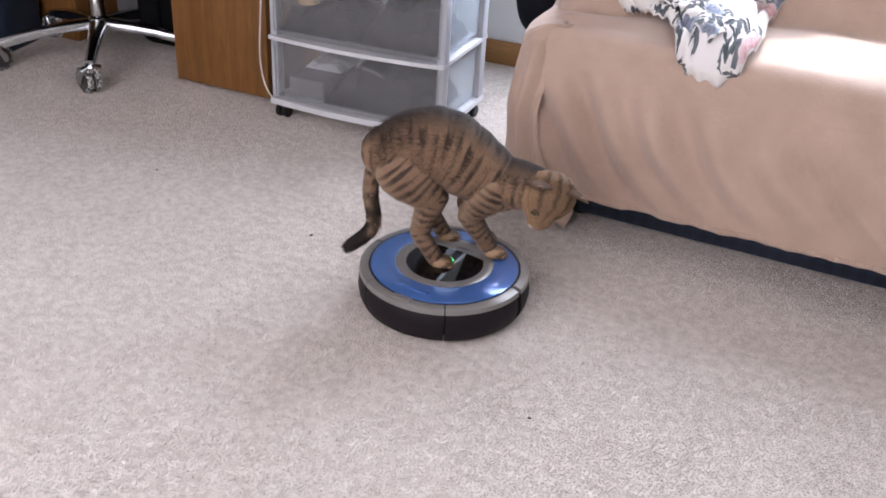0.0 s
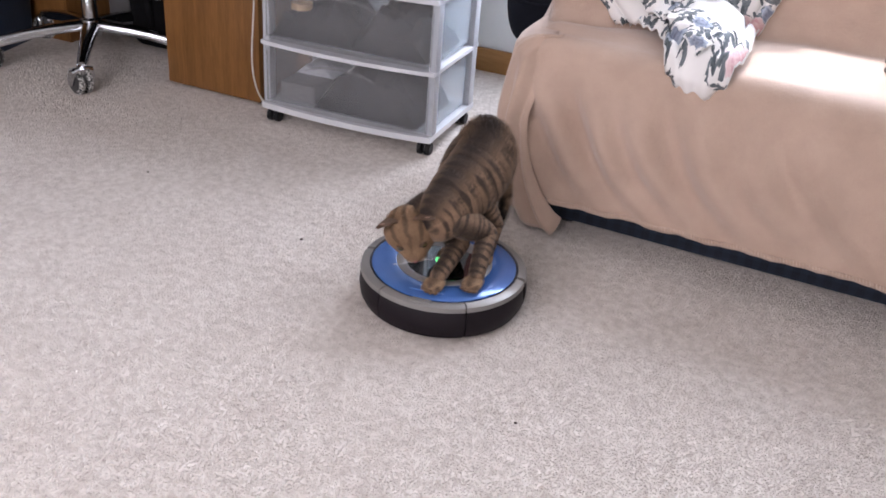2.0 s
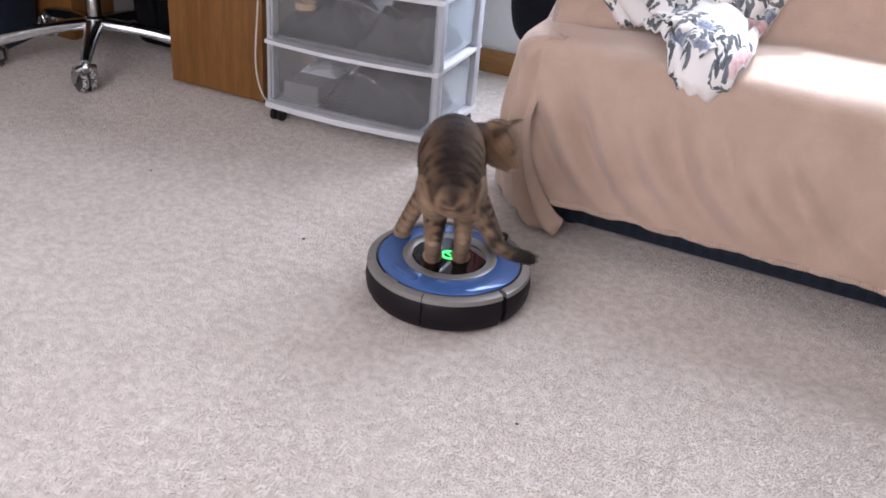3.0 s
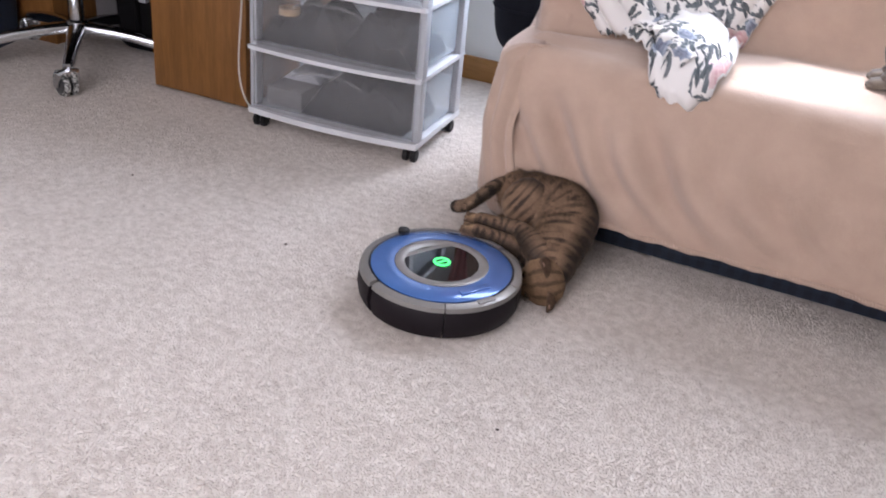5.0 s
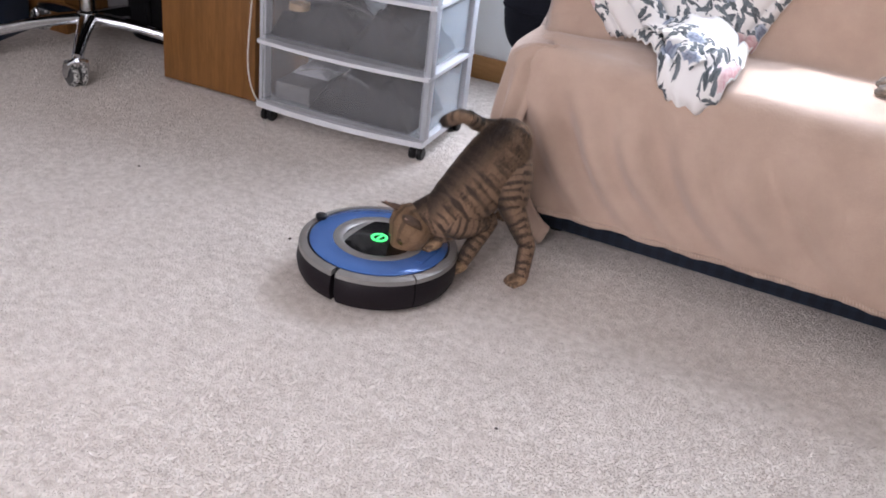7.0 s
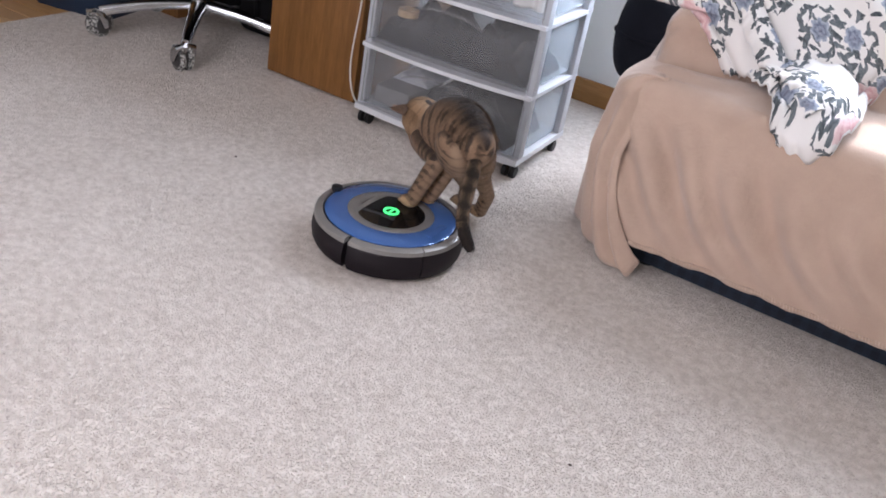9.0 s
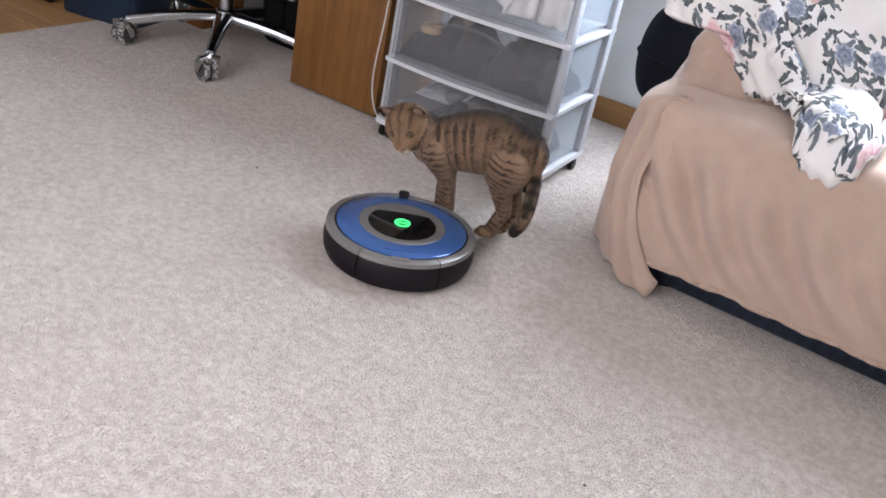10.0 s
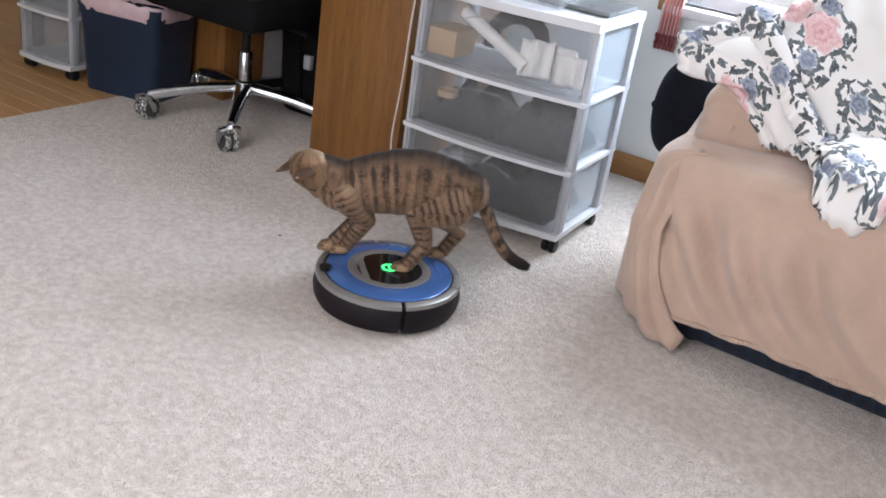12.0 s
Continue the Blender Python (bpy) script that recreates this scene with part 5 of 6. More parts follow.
def build_cat(m, label, fur):
    root = thing("cat", m, label, "cat")
    p = {"body": []}
    names = ("rump", "haunch", "loin", "belly", "waist", "ribs", "breast", "shoulder")
    for i, (wd, ht) in enumerate(BODY_GIRTH):
        rings = []
        for k in range(13):
            a = -math.pi / 2 + math.pi * (k + 0.35) / 12.7
            rings.append((0.072 * math.sin(a), wd * math.cos(a) ** 0.8, ht * math.cos(a) ** 0.8))
        p["body"].append(part(names[i], loft(rings, 0.10 + 0.031 * i, 1.0, 28, 5200, 0.015), fur, root, angle=180))
    p["neck"] = [part("neck", loft(round_rings(0.045, 0.047 - 0.002 * i, 0.045 - 0.002 * i), 0.36 + 0.04 * i, 1.0, 22, 3000, 0.016), fur, root, angle=180) for i in range(2)]
    p["head"] = head_of(root, HEAD_FUR if fur is BROWN_FUR else fur)
    p["tail"] = []
    for i in range(TAIL_N):
        r0, r1 = 0.0172 - 0.00028 * i, 0.0172 - 0.00028 * (i + 1)
        rings = round_rings(TAIL_STEP, r0, r1, 1.0, 4)
        if i == TAIL_N - 1:
            rings = rings[:6] + [(TAIL_STEP * g, r0 * q, r0 * q) for g, q in ((0.5, 0.96), (0.9, 0.84), (1.3, 0.62), (1.55, 0.36), (1.68, 0.10))]
        p["tail"].append(part("tail_joint", loft(rings, 0.02 + TAIL_STEP * i, 1.05, 14, 650, 0.011, 1.0), (TAIL_TIP if i >= TAIL_N - 3 else TAIL_FUR) if fur is BROWN_FUR else fur, root, angle=180))
    # shoulder and haunch are broad flat muscles that run out into the limb
    arm = [(-0.040, 0.010, 0.014), (-0.034, 0.022, 0.032), (-0.018, 0.030, 0.043), (0.004, 0.033, 0.047), (0.030, 0.032, 0.041), (0.055, 0.026, 0.030), (UPPER, 0.021, 0.024), (UPPER + 0.012, 0.016, 0.018), (UPPER + 0.019, 0.006, 0.007)]
    ham = [(-0.046, 0.012, 0.016), (-0.038, 0.026, 0.038), (-0.020, 0.036, 0.054), (0.005, 0.041, 0.061), (0.035, 0.040, 0.057), (0.065, 0.035, 0.046), (THIGH, 0.029, 0.034), (THIGH + 0.016, 0.021, 0.024), (THIGH + 0.026, 0.008, 0.009)]
    forms = {"upper_arm": (arm, 1200), "forearm": (round_rings(FORE, 0.0230, 0.0180, 0.9), 900), "thigh": (ham, 2000),
             "shin": (round_rings(SHIN, 0.031, 0.0190, 0.85), 1000), "hock": (round_rings(HOCK, 0.0190, 0.0170, 0.9), 500)}
    for key, (rings, hairs) in forms.items():
        p[key] = [part(key, loft(rings, 0.01 + 0.007 * s, 1.35, 18, hairs, 0.009, 0.9), LIMB_FUR if fur is BROWN_FUR else fur, root, angle=180) for s in (0, 1)]
    for key in ("fore_paw", "hind_paw"):
        p[key] = []
        for s in (0, 1):
            paw = part(key, loft([(-0.016, 0.010, 0.009), (-0.009, 0.0175, 0.013), (0.004, 0.0205, 0.0145), (0.015, 0.0205, 0.0125), (0.023, 0.017, 0.010), (0.027, 0.008, 0.005)], 0.0, 0.3, 16, 300, 0.005, 1.0), PAW_FUR if fur is BROWN_FUR else fur, root, angle=180)
            for k in range(4):
                part("toe", loft([(-0.006, 0.003, 0.003), (-0.002, 0.0052, 0.005), (0.004, 0.0052, 0.005), (0.008, 0.003, 0.003)], sides=10), PAW_FUR if fur is BROWN_FUR else fur, paw, at=pose(-0.0135 + 0.0090 * k, -0.003, 0.021 + (0.003 if k in (1, 2) else 0)))
            p[key].append(paw)
    return root, p


HEAD_FUR = head_fur_material("golden_head_fur", (0.22, 0.135, 0.076), (0.020, 0.013, 0.009), (0.36, 0.27, 0.19))
EAR_BACK = plain("dark_ear_fur", (0.085, 0.052, 0.034), 0.85, vary=0.35, scale=160, spec=0.2)
LIMB_FUR = fur_material("ringed_limb_fur", (0.200, 0.128, 0.082), (0.021, 0.015, 0.012), (0.26, 0.18, 0.12), 0.85, -0.1, 0.95, 0.0)
TAIL_FUR = fur_material("ringed_tail_fur", (0.205, 0.138, 0.092), (0.012, 0.010, 0.008), (0.205, 0.138, 0.092), 0.62, -0.1, 0.5, 0.0)
TAIL_TIP = fur_material("black_tail_fur", (0.022, 0.016, 0.013), (0.012, 0.009, 0.008), (0.03, 0.022, 0.018))
PAW_FUR = fur_material("tan_paw_fur", (0.27, 0.18, 0.11), (0.05, 0.032, 0.022), (0.34, 0.25, 0.17), 1.4)
STRIKES = []


def strike(t, *joints):
    """A pose: rump, back, chest, head, nose, three tail points, fore left, fore right, hind left, hind right paw, the back's direction and the crown's."""
    STRIKES.append((t, np.array(joints, float)))


strike(0.0, (-0.736, 1.465, 0.330), (-0.661, 1.497, 0.342), (-0.568, 1.537, 0.282), (-0.454, 1.531, 0.270), (-0.451, 1.502, 0.225), (-0.785, 1.443, 0.246), (-0.768, 1.429, 0.176), (-0.811, 1.400, 0.130), (-0.617, 1.622, 0.104), (-0.573, 1.572, 0.104), (-0.693, 1.594, 0.104), (-0.661, 1.487, 0.104), (0, 0, 1), (0.36, 0.03, 0.94))
strike(0.5, (-0.737, 1.474, 0.322), (-0.659, 1.507, 0.333), (-0.573, 1.543, 0.283), (-0.493, 1.523, 0.290), (-0.452, 1.512, 0.240), (-0.795, 1.450, 0.223), (-0.788, 1.431, 0.157), (-0.815, 1.409, 0.108), (-0.630, 1.652, 0.104), (-0.581, 1.603, 0.104), (-0.709, 1.577, 0.104), (-0.652, 1.490, 0.104), (0, 0, 1), (0.25, -0.40, 0.85))
strike(1.0, (-0.745, 1.571, 0.293), (-0.682, 1.576, 0.318), (-0.579, 1.542, 0.294), (-0.580, 1.466, 0.268), (-0.607, 1.412, 0.227), (-0.789, 1.553, 0.219), (-0.797, 1.517, 0.151), (-0.847, 1.463, 0.148), (-0.529, 1.497, 0.104), (-0.580, 1.438, 0.104), (-0.633, 1.607, 0.104), (-0.637, 1.509, 0.104), (0, 0, 1), (0.12, -0.26, 0.92))
strike(1.5, (-0.732, 1.602, 0.290), (-0.676, 1.593, 0.311), (-0.594, 1.551, 0.269), (-0.603, 1.471, 0.247), (-0.617, 1.422, 0.207), (-0.771, 1.575, 0.233), (-0.788, 1.535, 0.156), (-0.843, 1.491, 0.130), (-0.532, 1.491, 0.104), (-0.585, 1.442, 0.104), (-0.628, 1.595, 0.104), (-0.660, 1.514, 0.104), (0, 0, 1), (0.08, -0.28, 0.92))
strike(1.8, (-0.684, 1.658, 0.290), (-0.642, 1.621, 0.291), (-0.606, 1.536, 0.244), (-0.641, 1.470, 0.202), (-0.647, 1.424, 0.159), (-0.764, 1.614, 0.225), (-0.781, 1.575, 0.156), (-0.832, 1.532, 0.131), (-0.538, 1.482, 0.104), (-0.600, 1.435, 0.104), (-0.601, 1.594, 0.104), (-0.632, 1.546, 0.104), (0, 0, 1), (-0.04, -0.29, 0.86))
strike(2.0, (-0.622, 1.675, 0.302), (-0.613, 1.636, 0.271), (-0.634, 1.520, 0.224), (-0.682, 1.467, 0.180), (-0.655, 1.435, 0.131), (-0.592, 1.719, 0.244), (-0.587, 1.743, 0.168), (-0.601, 1.748, 0.092), (-0.543, 1.480, 0.104), (-0.607, 1.436, 0.104), (-0.566, 1.594, 0.104), (-0.637, 1.578, 0.104), (0, 0, 1), (-0.14, -0.28, 0.85))
strike(2.2, (-0.619, 1.659, 0.300), (-0.628, 1.612, 0.262), (-0.664, 1.533, 0.220), (-0.745, 1.478, 0.218), (-0.785, 1.473, 0.164), (-0.584, 1.706, 0.266), (-0.556, 1.684, 0.216), (-0.585, 1.738, 0.109), (-0.685, 1.473, 0.104), (-0.713, 1.504, 0.104), (-0.550, 1.460, 0.104), (-0.561, 1.557, 0.104), (0, 0, 1), (-0.24, -0.24, 0.93))
strike(2.5, (-0.562, 1.603, 0.289), (-0.644, 1.570, 0.290), (-0.729, 1.514, 0.275), (-0.771, 1.464, 0.242), (-0.759, 1.436, 0.178), (-0.524, 1.661, 0.273), (-0.511, 1.607, 0.235), (-0.564, 1.678, 0.130), (-0.699, 1.483, 0.104), (-0.711, 1.551, 0.104), (-0.597, 1.447, 0.104), (-0.589, 1.571, 0.104), (0, 0, 1), (-0.25, -0.23, 0.88))
strike(2.8, (-0.562, 1.569, 0.274), (-0.663, 1.604, 0.303), (-0.762, 1.629, 0.257), (-0.815, 1.683, 0.237), (-0.865, 1.717, 0.171), (-0.511, 1.590, 0.261), (-0.471, 1.511, 0.224), (-0.468, 1.608, 0.156), (-0.759, 1.548, 0.104), (-0.734, 1.634, 0.104), (-0.622, 1.450, 0.104), (-0.601, 1.562, 0.104), (0, 0, 1), (-0.28, 0.21, 0.93))
strike(3.0, (-0.626, 1.506, 0.288), (-0.661, 1.578, 0.316), (-0.687, 1.654, 0.292), (-0.611, 1.717, 0.297), (-0.555, 1.718, 0.263), (-0.560, 1.522, 0.219), (-0.519, 1.528, 0.165), (-0.468, 1.570, 0.137), (-0.763, 1.583, 0.104), (-0.560, 1.630, 0.104), (-0.662, 1.522, 0.104), (-0.612, 1.554, 0.104), (0, 0, 1), (0.15, 0.27, 1.02))
strike(3.2, (-0.718, 1.541, 0.295), (-0.654, 1.589, 0.321), (-0.567, 1.624, 0.271), (-0.476, 1.629, 0.293), (-0.451, 1.596, 0.255), (-0.757, 1.526, 0.230), (-0.729, 1.516, 0.138), (-0.642, 1.507, 0.086), (-0.588, 1.623, 0.104), (-0.610, 1.574, 0.104), (-0.686, 1.553, 0.104), (-0.699, 1.522, 0.104), (0, 0, 1), (0.35, 0.07, 1.04))
strike(4.0, (-0.606, 1.601, 0.297), (-0.555, 1.632, 0.287), (-0.498, 1.622, 0.256), (-0.439, 1.624, 0.221), (-0.431, 1.584, 0.177), (-0.652, 1.615, 0.254), (-0.633, 1.533, 0.240), (-0.685, 1.591, 0.176), (-0.492, 1.738, 0.050), (-0.574, 1.680, 0.080), (-0.548, 1.735, 0.070), (-0.615, 1.677, 0.090), (0.3, 0, 1), (0.63, 0.03, 0.83))
strike(4.8, (-0.556, 1.873, 0.140), (-0.452, 1.868, 0.120), (-0.434, 1.766, 0.070), (-0.431, 1.684, 0.042), (-0.469, 1.663, 0.030), (-0.628, 1.851, 0.160), (-0.660, 1.754, 0.120), (-0.816, 1.878, 0.050), (-0.643, 1.706, 0.100), (-0.612, 1.786, 0.080), (-0.600, 1.892, 0.050), (-0.573, 1.886, 0.030), (0.9, -0.15, 0.35), (0.3, -0.85, 0.35))
strike(5.0, (-0.553, 1.892, 0.140), (-0.450, 1.876, 0.120), (-0.433, 1.759, 0.070), (-0.437, 1.697, 0.042), (-0.481, 1.678, 0.030), (-0.619, 1.870, 0.160), (-0.656, 1.795, 0.130), (-0.747, 1.918, 0.050), (-0.651, 1.733, 0.100), (-0.621, 1.790, 0.090), (-0.604, 1.905, 0.050), (-0.577, 1.898, 0.030), (0.9, -0.15, 0.3), (0.3, -0.85, 0.35))
strike(5.5, (-0.521, 1.914, 0.150), (-0.415, 1.898, 0.120), (-0.401, 1.767, 0.070), (-0.410, 1.691, 0.055), (-0.456, 1.677, 0.050), (-0.584, 1.915, 0.180), (-0.596, 1.796, 0.216), (-0.666, 1.815, 0.200), (-0.626, 1.695, 0.105), (-0.582, 1.776, 0.090), (-0.605, 1.933, 0.050), (-0.564, 1.935, 0.040), (0.9, -0.1, 0.3), (0.3, -0.85, 0.35))
strike(6.0, (-0.563, 1.840, 0.216), (-0.469, 1.856, 0.199), (-0.431, 1.795, 0.116), (-0.420, 1.724, 0.049), (-0.453, 1.657, 0.077), (-0.646, 1.822, 0.272), (-0.672, 1.759, 0.348), (-0.622, 1.820, 0.368), (-0.500, 1.736, 0.050), (-0.525, 1.751, 0.060), (-0.618, 1.867, 0.020), (-0.606, 1.916, 0.030), (0.75, 0.1, 0.6), (0.2, -0.95, 0.15))
strike(6.3, (-0.538, 1.657, 0.272), (-0.482, 1.670, 0.283), (-0.442, 1.632, 0.215), (-0.433, 1.604, 0.139), (-0.389, 1.601, 0.094), (-0.610, 1.648, 0.297), (-0.631, 1.557, 0.321), (-0.657, 1.649, 0.335), (-0.459, 1.805, 0.014), (-0.511, 1.614, 0.100), (-0.502, 1.807, 0.014), (-0.595, 1.668, 0.100), (0.2, 0.1, 1), (0.33, -0.01, 0.71))
strike(6.5, (-0.524, 1.642, 0.334), (-0.497, 1.654, 0.322), (-0.485, 1.660, 0.221), (-0.459, 1.639, 0.152), (-0.415, 1.626, 0.114), (-0.622, 1.686, 0.293), (-0.660, 1.658, 0.271), (-0.696, 1.620, 0.209), (-0.509, 1.781, 0.014), (-0.585, 1.668, 0.104), (-0.501, 1.834, 0.014), (-0.613, 1.654, 0.104), (0, 0, 1), (0.12, -0.05, 0.66))
strike(6.8, (-0.580, 1.681, 0.351), (-0.583, 1.669, 0.316), (-0.593, 1.675, 0.205), (-0.583, 1.646, 0.124), (-0.588, 1.611, 0.077), (-0.686, 1.730, 0.272), (-0.734, 1.707, 0.257), (-0.789, 1.680, 0.243), (-0.594, 1.772, 0.014), (-0.664, 1.651, 0.104), (-0.495, 1.926, 0.014), (-0.570, 1.873, 0.014), (0, 0, 1), (0.02, -0.09, 0.65))
strike(7.0, (-0.591, 1.760, 0.292), (-0.607, 1.719, 0.243), (-0.651, 1.652, 0.177), (-0.723, 1.595, 0.124), (-0.746, 1.561, 0.084), (-0.657, 1.772, 0.328), (-0.673, 1.714, 0.363), (-0.743, 1.786, 0.310), (-0.612, 1.646, 0.050), (-0.665, 1.613, 0.104), (-0.479, 1.662, 0.014), (-0.606, 1.931, 0.014), (0, 0, 1), (-0.21, -0.21, 0.79))
strike(7.2, (-0.596, 1.754, 0.272), (-0.629, 1.715, 0.222), (-0.680, 1.655, 0.156), (-0.754, 1.606, 0.144), (-0.782, 1.569, 0.101), (-0.653, 1.748, 0.340), (-0.678, 1.681, 0.403), (-0.735, 1.739, 0.438), (-0.645, 1.515, 0.100), (-0.667, 1.684, 0.060), (-0.484, 1.685, 0.014), (-0.623, 1.859, 0.014), (0, 0, 1), (-0.26, -0.21, 0.89))
strike(8.0, (-0.764, 1.757, 0.264), (-0.808, 1.756, 0.230), (-0.856, 1.741, 0.169), (-0.901, 1.716, 0.162), (-0.929, 1.701, 0.099), (-0.737, 1.750, 0.289), (-0.671, 1.650, 0.264), (-0.671, 1.695, 0.152), (-0.833, 1.627, 0.104), (-0.827, 1.708, 0.104), (-0.683, 1.807, 0.014), (-0.779, 1.909, 0.014), (0, 0, 1), (-0.3, -0.13, 0.88))
strike(8.8, (-0.906, 1.736, 0.266), (-0.965, 1.782, 0.260), (-1.023, 1.806, 0.231), (-1.067, 1.803, 0.243), (-1.095, 1.798, 0.181), (-0.867, 1.666, 0.201), (-0.850, 1.618, 0.126), (-0.808, 1.608, 0.041), (-0.995, 1.643, 0.104), (-0.955, 1.660, 0.104), (-0.938, 1.869, 0.014), (-0.912, 1.890, 0.014), (0, 0, 1), (-0.34, 0.04, 1.03))
strike(9.0, (-0.908, 1.742, 0.268), (-0.967, 1.777, 0.265), (-1.030, 1.798, 0.228), (-1.072, 1.796, 0.247), (-1.096, 1.794, 0.179), (-0.857, 1.679, 0.204), (-0.836, 1.634, 0.129), (-0.785, 1.629, 0.057), (-0.993, 1.674, 0.104), (-0.974, 1.723, 0.104), (-0.968, 1.889, 0.014), (-0.922, 1.897, 0.014), (0, 0, 1), (-0.33, 0.04, 1.07))
strike(9.5, (-0.889, 1.808, 0.251), (-0.962, 1.800, 0.268), (-1.036, 1.768, 0.201), (-1.098, 1.720, 0.209), (-1.095, 1.698, 0.146), (-0.850, 1.819, 0.175), (-0.888, 1.751, 0.141), (-0.927, 1.693, 0.124), (-1.052, 1.816, 0.014), (-1.038, 1.842, 0.014), (-0.945, 1.954, 0.014), (-0.932, 1.986, 0.014), (0, 0, 1), (-0.31, -0.18, 0.99))
strike(10.0, (-0.878, 1.816, 0.277), (-0.956, 1.804, 0.275), (-1.057, 1.767, 0.246), (-1.124, 1.715, 0.270), (-1.105, 1.663, 0.233), (-0.825, 1.824, 0.216), (-0.796, 1.755, 0.161), (-0.830, 1.786, 0.097), (-1.033, 1.839, 0.014), (-1.062, 1.840, 0.014), (-0.931, 1.860, 0.014), (-0.922, 1.908, 0.014), (0, 0, 1), (-0.3, -0.18, 1.05))
strike(10.5, (-0.887, 1.843, 0.275), (-0.973, 1.826, 0.273), (-1.074, 1.789, 0.241), (-1.137, 1.739, 0.270), (-1.122, 1.684, 0.239), (-0.829, 1.854, 0.214), (-0.800, 1.806, 0.152), (-0.821, 1.836, 0.073), (-1.046, 1.864, 0.014), (-1.072, 1.866, 0.014), (-0.929, 1.850, 0.014), (-0.933, 1.923, 0.014), (0, 0, 1), (-0.3, -0.18, 1.06))
strike(11.0, (-0.908, 1.871, 0.254), (-1.007, 1.845, 0.246), (-1.107, 1.807, 0.211), (-1.170, 1.756, 0.233), (-1.153, 1.702, 0.197), (-0.848, 1.896, 0.198), (-0.825, 1.887, 0.111), (-0.767, 1.911, 0.057), (-1.071, 1.888, 0.014), (-1.099, 1.888, 0.014), (-0.923, 1.850, 0.014), (-0.940, 1.920, 0.014), (0, 0, 1), (-0.3, -0.19, 1.04))
strike(11.5, (-0.904, 1.849, 0.272), (-1.004, 1.809, 0.261), (-1.123, 1.745, 0.223), (-1.191, 1.702, 0.273), (-1.205, 1.686, 0.219), (-0.834, 1.882, 0.199), (-0.802, 1.879, 0.106), (-0.749, 1.901, 0.026), (-1.241, 1.698, 0.104), (-1.091, 1.860, 0.014), (-0.917, 1.842, 0.014), (-0.934, 1.901, 0.014), (0, 0, 1), (-0.29, -0.16, 1.11))
strike(11.7, (-0.958, 1.801, 0.278), (-1.071, 1.740, 0.285), (-1.180, 1.669, 0.262), (-1.251, 1.611, 0.289), (-1.253, 1.610, 0.229), (-0.898, 1.828, 0.207), (-0.842, 1.852, 0.138), (-0.772, 1.886, 0.041), (-1.232, 1.643, 0.104), (-1.229, 1.696, 0.104), (-1.015, 1.745, 0.130), (-0.937, 1.897, 0.014), (0, 0, 1), (-0.29, -0.21, 1.06))
strike(12.0, (-1.042, 1.719, 0.299), (-1.141, 1.654, 0.304), (-1.249, 1.572, 0.278), (-1.312, 1.518, 0.301), (-1.301, 1.520, 0.243), (-0.984, 1.769, 0.245), (-0.934, 1.802, 0.150), (-0.851, 1.832, 0.122), (-1.264, 1.602, 0.104), (-1.294, 1.595, 0.104), (-1.107, 1.649, 0.104), (-1.093, 1.782, 0.104), (0, 0, 1), (-0.28, -0.22, 1.06))



def joints_at(t):
    ts = [s[0] for s in STRIKES]
    k = max(i for i, q in enumerate(ts) if q <= t + 1e-9)
    if k == len(ts) - 1:
        return STRIKES[-1][1]
    a, b = STRIKES[k][1], STRIKES[k + 1][1]
    t0, t1 = ts[k], ts[k + 1]
    dt = t1 - t0
    before = (b - STRIKES[k - 1][1]) / (t1 - ts[k - 1]) if k else (b - a) / dt
    after = (STRIKES[k + 2][1] - a) / (ts[k + 2] - t0) if k + 2 < len(ts) else (b - a) / dt
    before, after = before * 0.6, after * 0.6
    f = (t - t0) / dt
    return (2 * f ** 3 - 3 * f * f + 1) * a + (f ** 3 - 2 * f * f + f) * dt * before + (3 * f * f - 2 * f ** 3) * b + (f ** 3 - f * f) * dt * after


def aim(origin, along, up):
    """A pose at origin whose z runs along and whose y leans to up."""
    zv = Vector(along).normalized()
    xv = Vector(up).cross(zv)
    if xv.length < 1e-4:
        xv = zv.orthogonal()
    xv.normalize()
    yv = zv.cross(xv)
    m = Matrix((xv, yv, zv)).transposed().to_4x4()
    m.translation = origin
    return m


def bend(a, c, l1, l2, hint):
    """The middle joint of a two-bone limb from a to c, and where its end comes to lie."""
    d = c - a
    r = min(max(d.length, abs(l1 - l2) + 0.01), l1 + l2 - 0.002)
    u = d.normalized()
    h = hint - u * hint.dot(u)
    h = h.normalized() if h.length > 1e-4 else u.orthogonal()
    x = (l1 * l1 - l2 * l2 + r * r) / (2 * r)
    return a + u * x + h * math.sqrt(max(0, l1 * l1 - x * x)), a + u * r


